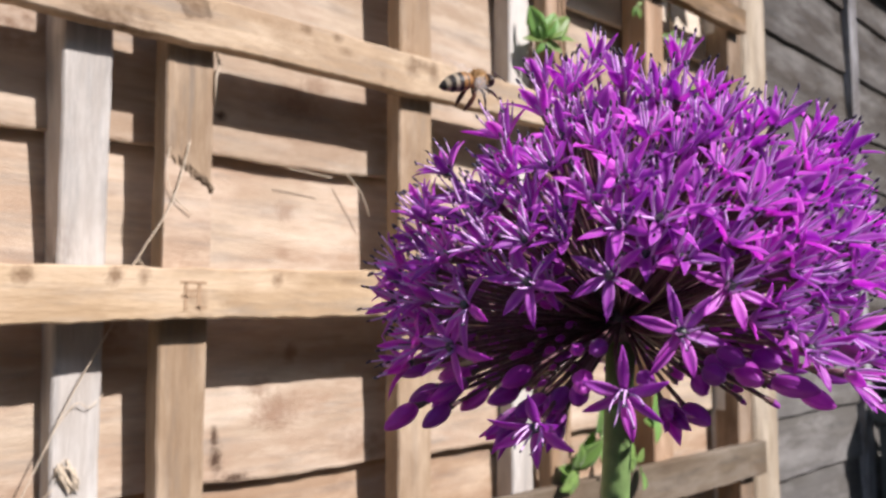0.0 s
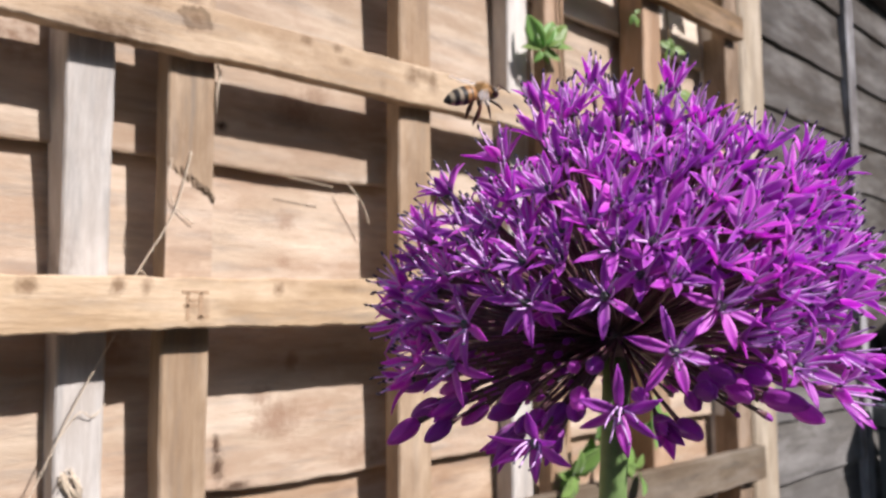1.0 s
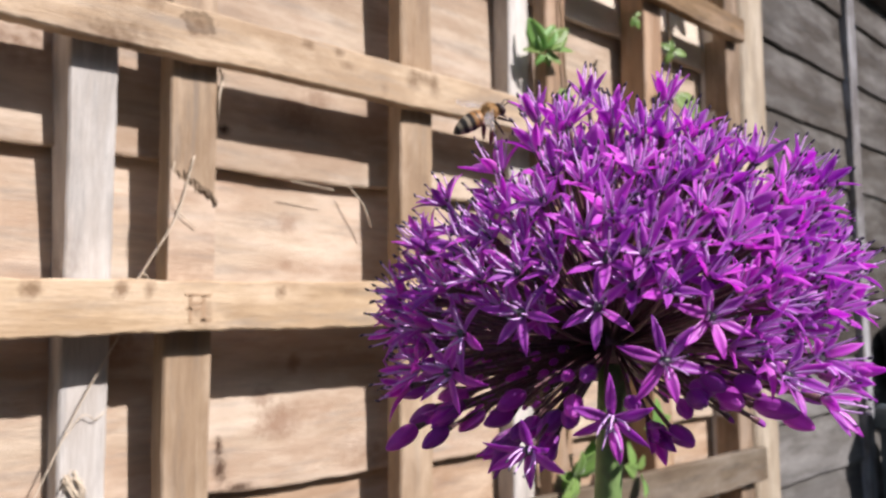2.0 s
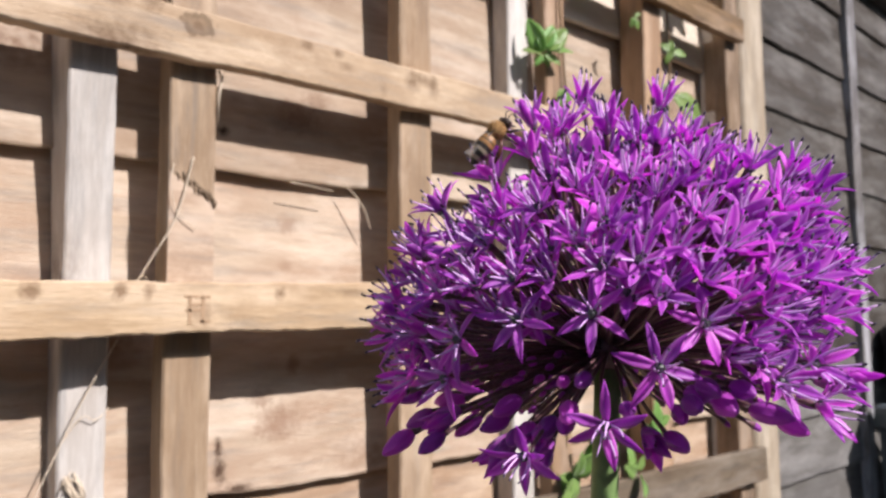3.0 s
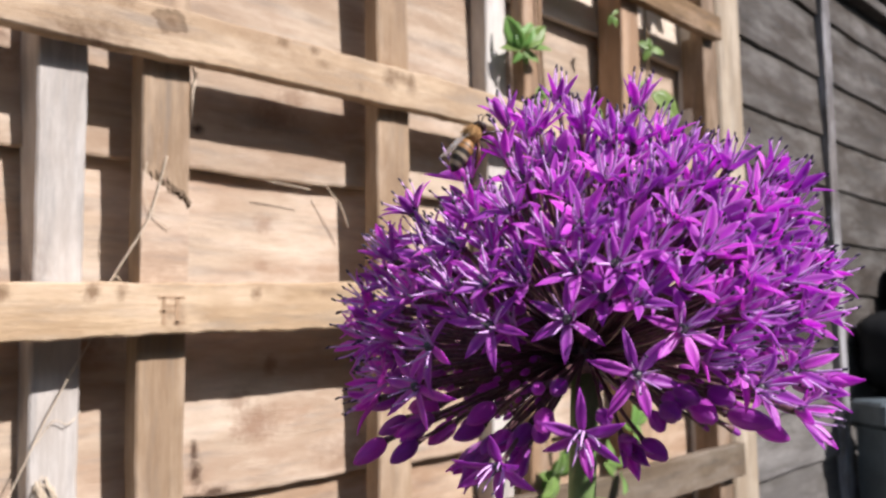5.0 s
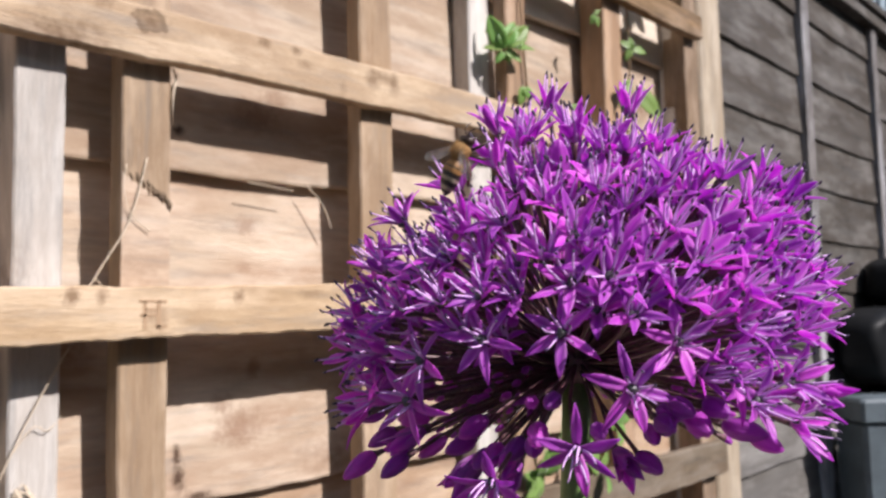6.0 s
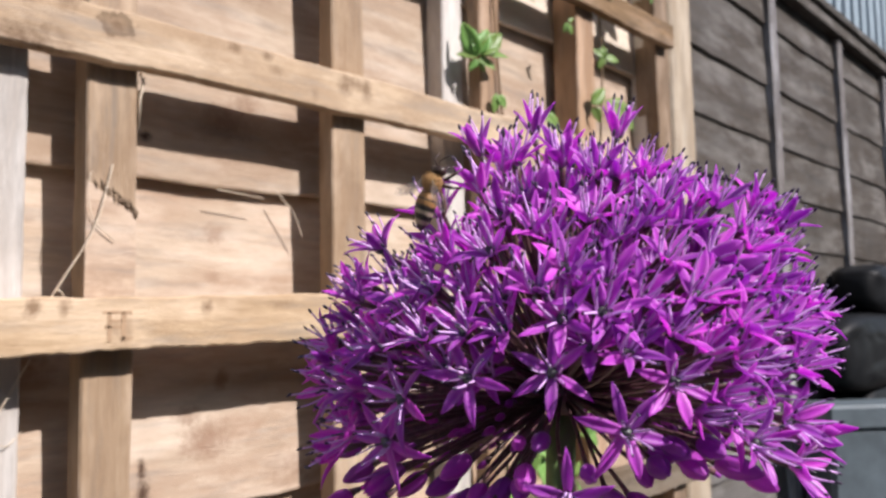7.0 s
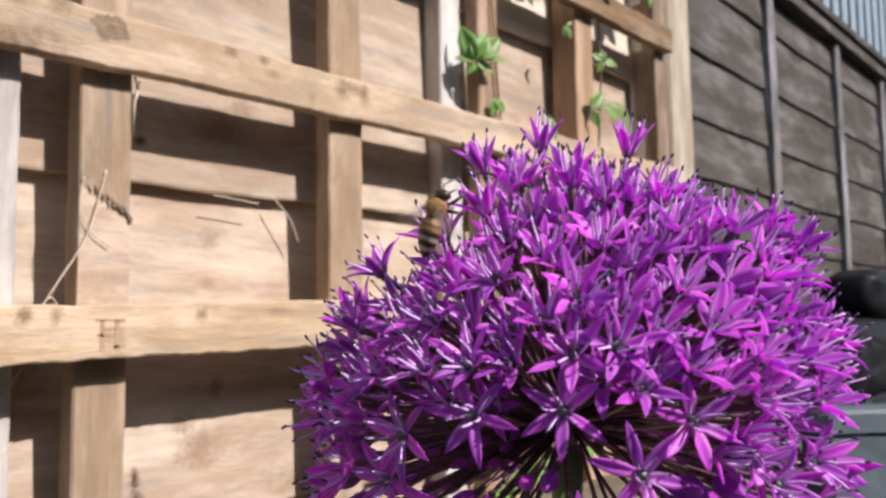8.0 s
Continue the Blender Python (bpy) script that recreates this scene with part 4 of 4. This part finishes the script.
# ---- honey bee ----
def build_bee():
    """Heading +y, back +z; about 12 mm long."""
    root = tagged(new("honey_bee"), "honey bee with a banded amber and black abdomen", "bee")
    mm = 0.00092
    rr = random.Random(3)
    bm = bmesh.new()
    rings = []
    for y, r in ((0.7, 0.6), (0.4, 1.5), (-0.5, 2.0), (-1.6, 2.2), (-2.8, 2.15), (-4.0, 1.95), (-5.2, 1.55), (-6.2, 0.95), (-6.9, 0.25)):
        rings.append([Vector((r * math.cos(a), y, 0.9 * r * math.sin(a) - 0.04 * (y - 0.7) ** 2 * 0.35)) * mm for a in (2 * math.pi * k / 18 for k in range(18))])
    rings_mesh(bm, rings)
    part("abdomen", mesh_of(bm, "abdomen", M_ABDOMEN), root, None, "amber abdomen with black and cream bands")
    bm = bmesh.new()
    blob(bm, (0, 2.3 * mm, 0.1 * mm), (2.0 * mm, 2.0 * mm, 1.9 * mm), 16, 12, 0, 0.05, 1, 3)
    thorax = part("thorax", mesh_of(bm, "thorax", M_THORAX), root, None, "furry golden thorax")
    bm = bmesh.new()
    for k in range(420):
        d = Vector((rr.gauss(0, 1), rr.gauss(0, 1), rr.gauss(0.3, 1))).normalized()
        p = Vector((d.x * 1.95, 2.3 + d.y * 1.95, 0.1 + d.z * 1.85)) * mm
        t = (d + Vector((rr.gauss(0, 0.3), rr.gauss(-0.2, 0.3), rr.gauss(0, 0.3)))).normalized()
        tube(bm, [p, p + t * rr.uniform(0.4, 0.8) * mm], [0.045 * mm, 0.015 * mm], 3)
    part("fur", mesh_of(bm, "fur", M_THORAX), thorax)
    bm = bmesh.new()
    blob(bm, (0, 4.9 * mm, -0.4 * mm), (1.5 * mm, 1.0 * mm, 1.45 * mm), 14, 10)
    head = part("head", mesh_of(bm, "head", M_DARKBEE), root, None, "dark head")
    for s in (-1, 1):
        bm = bmesh.new()
        blob(bm, (s * 1.25 * mm, 4.9 * mm, -0.2 * mm), (0.5 * mm, 0.75 * mm, 1.0 * mm), 10, 8)
        part("eye", mesh_of(bm, "eye", M_DARKBEE), head)
        bm = bmesh.new()
        tube(bm, [Vector(p) * mm for p in ((s * 0.4, 5.7, 0.2), (s * 0.9, 6.6, 0.9), (s * 1.5, 7.6, 0.2), (s * 1.8, 8.2, -0.4))], [0.13 * mm] * 4, 5)
        part("antenna", mesh_of(bm, "antenna", M_DARKBEE), head)
    hinds = []
    for s in (-1, 1):
        for name, pts in (("foreleg", ((0, 0, 0), (0.9, 1.4, -0.8), (1.0, 2.6, -1.8), (0.8, 3.4, -2.8))), ("midleg", ((0, 0, 0), (1.5, 0.2, -0.9), (1.7, 0.6, -2.6), (1.4, 1.0, -4.0)))):
            bm = bmesh.new()
            tube(bm, [Vector((s * x, y, z)) * mm for x, y, z in pts], [0.34 * mm, 0.34 * mm, 0.24 * mm, 0.12 * mm], 6)
            part(name, mesh_of(bm, name, M_DARKBEE), root, pose(s * 1.0 * mm, (3.4 if name == "foreleg" else 2.4) * mm, -1.4 * mm))
        bm = bmesh.new()
        tube(bm, [Vector((s * x, y, z)) * mm for x, y, z in ((0, 0, 0), (0.9, -0.4, -1.3), (1.0, -0.9, -2.9), (0.8, -1.5, -4.4), (0.7, -1.7, -5.2))], [0.36 * mm, 0.4 * mm, 0.58 * mm, 0.4 * mm, 0.14 * mm], 7)
        hinds.append(part("hind_leg", mesh_of(bm, "hind_leg", M_LEG), root, pose(s * 1.0 * mm, 1.4 * mm, -1.4 * mm), "reddish hind leg"))
    wings = []
    for s in (-1, 1):
        for name, length, wide, y in (("forewing", 9.0, 2.9, 2.9), ("hindwing", 6.2, 2.0, 1.9)):
            bm = bmesh.new()
            rings = []
            for i in range(9):
                q = i / 8
                w = wide * (math.sin(math.pi * (0.06 + 0.86 * q)) ** 0.6) * (0.35 + 0.65 * q)
                x = s * length * q
                rings.append([Vector((x, -w * k - 0.4 * q, 0.15 * math.sin(5 * k + 3 * q) + dz)) * mm for dz, ks in ((0.02, (0, 0.33, 0.66, 1)), (-0.02, (1, 0.66, 0.33, 0))) for k in ks])
            rings_mesh(bm, rings)
            wings.append((s, part(name, mesh_of(bm, name, M_WING), root, pose(s * 1.1 * mm, y * mm, 1.3 * mm, 0, -s * 20, -s * 30), "clear veined wing"), y))
    return root, hinds, wings


bee, hind_legs, bee_wings = build_bee()

BEE = [
    (0, 0.1112, 0.1084, 1.1456, 14.1, 32.3, -99.6),
    (0.2, 0.1113, 0.1086, 1.1454, 15.2, 32.6, -100.7),
    (0.4, 0.1115, 0.1085, 1.1462, 17.2, 32.7, -101.8),
    (0.6, 0.1116, 0.1084, 1.1468, 15.3, 33.3, -101.8),
    (0.8, 0.1117, 0.1082, 1.1477, 16.4, 33.3, -102.3),
    (1, 0.1121, 0.1079, 1.1482, 15.9, 33.9, -103),
    (1.2, 0.1126, 0.1076, 1.1480, 15.6, 33.6, -102.2),
    (1.4, 0.1130, 0.1075, 1.1477, 17.7, 33.7, -103.4),
    (1.6, 0.1133, 0.1074, 1.1474, 20.6, 32.4, -102.3),
    (1.7, 0.1136, 0.1072, 1.1469, 24.4, 31.8, -102.7),
    (2.8, 0.1127, 0.1029, 1.1444, 43.6, 33.3, -107.8),
    (2.9, 0.1132, 0.1028, 1.1434, 48.3, 29, -103.5),
    (3, 0.1138, 0.1025, 1.1424, 55.4, 24.5, -100.6),
    (3.1, 0.1144, 0.1021, 1.1415, 61.6, 15.4, -96.7),
    (3.2, 0.1148, 0.1017, 1.1413, 66.8, 12.7, -96.3),
    (3.4, 0.1151, 0.1015, 1.1413, 64.6, 6, -94.6),
    (3.6, 0.1153, 0.1011, 1.1418, 57.5, 5.3, -93.3),
    (3.8, 0.1150, 0.1011, 1.1427, 45.1, 13.6, -93.3),
    (4, 0.1146, 0.1012, 1.1438, 37.1, 19.6, -94.6),
    (4.2, 0.1144, 0.1011, 1.1443, 33.2, 22.4, -95.7),
    (4.4, 0.1146, 0.1014, 1.1432, 37.6, 22.2, -97.1),
    (4.6, 0.1144, 0.1018, 1.1422, 44.1, 19.3, -96.9),
    (4.7, 0.1144, 0.1022, 1.1418, 47.4, 14.1, -95),
    (5.8, 0.1094, 0.0966, 1.1403, 74.2, 24.9, -103.3),
    (6, 0.1092, 0.0976, 1.1383, 74.2, 23.8, -103.1),
    (6.2, 0.1087, 0.0987, 1.1375, 78.1, 20.6, -102.1),
    (6.4, 0.1086, 0.0996, 1.1367, 79.7, 18.7, -101.9),
    (6.6, 0.1086, 0.1000, 1.1367, 79.3, 18.5, -102.3),
    (6.8, 0.1088, 0.1001, 1.1373, 79.5, 18.2, -102.6),
    (7, 0.1092, 0.1001, 1.1376, 78, 18.8, -103.2),
    (7.2, 0.1091, 0.1005, 1.1376, 77.8, 18.4, -103.3),
    (7.4, 0.1095, 0.1007, 1.1372, 78.4, 17.3, -103.2),
    (7.6, 0.1097, 0.1009, 1.1368, 77.3, 17.6, -103.3),
    (7.8, 0.1101, 0.1009, 1.1372, 77.6, 17.3, -103.2),
    (8, 0.1104, 0.1011, 1.1377, 78, 17.1, -103),
]


def motions():
    walk(bee, [(t, pose(x, y, z, rx, ry, rz)) for t, x, y, z, rx, ry, rz in BEE])
    mm = 0.00092
    for s, leg in zip((-1, 1), hind_legs):
        at = (s * 1.0 * mm, 1.4 * mm, -1.4 * mm)
        walk(leg, [(t, pose(*at, a, 0, 0)) for t, a in ((0, -14), (0.8, -10), (1.1, 4), (1.4, 24), (1.7, 20), (2.4, -25), (3.0, -42), (3.9, -38), (4.4, -30), (5.2, -45), (8.0, -45))])
    for s, wing, y in bee_wings:
        rows = []
        for k in range(241):
            t = k / 30
            flying = t < 2.3 or t > 5.4
            beat = (26 if k % 2 else -22) if flying else 6 * math.sin(k * 0.6)
            sweep = 22 if flying else 86
            rows.append((t, pose(s * 1.1 * mm, y * mm, 1.3 * mm, 0, -s * ((18 if flying else 5) + beat), -s * sweep)))
        walk(wing, rows)


motions()
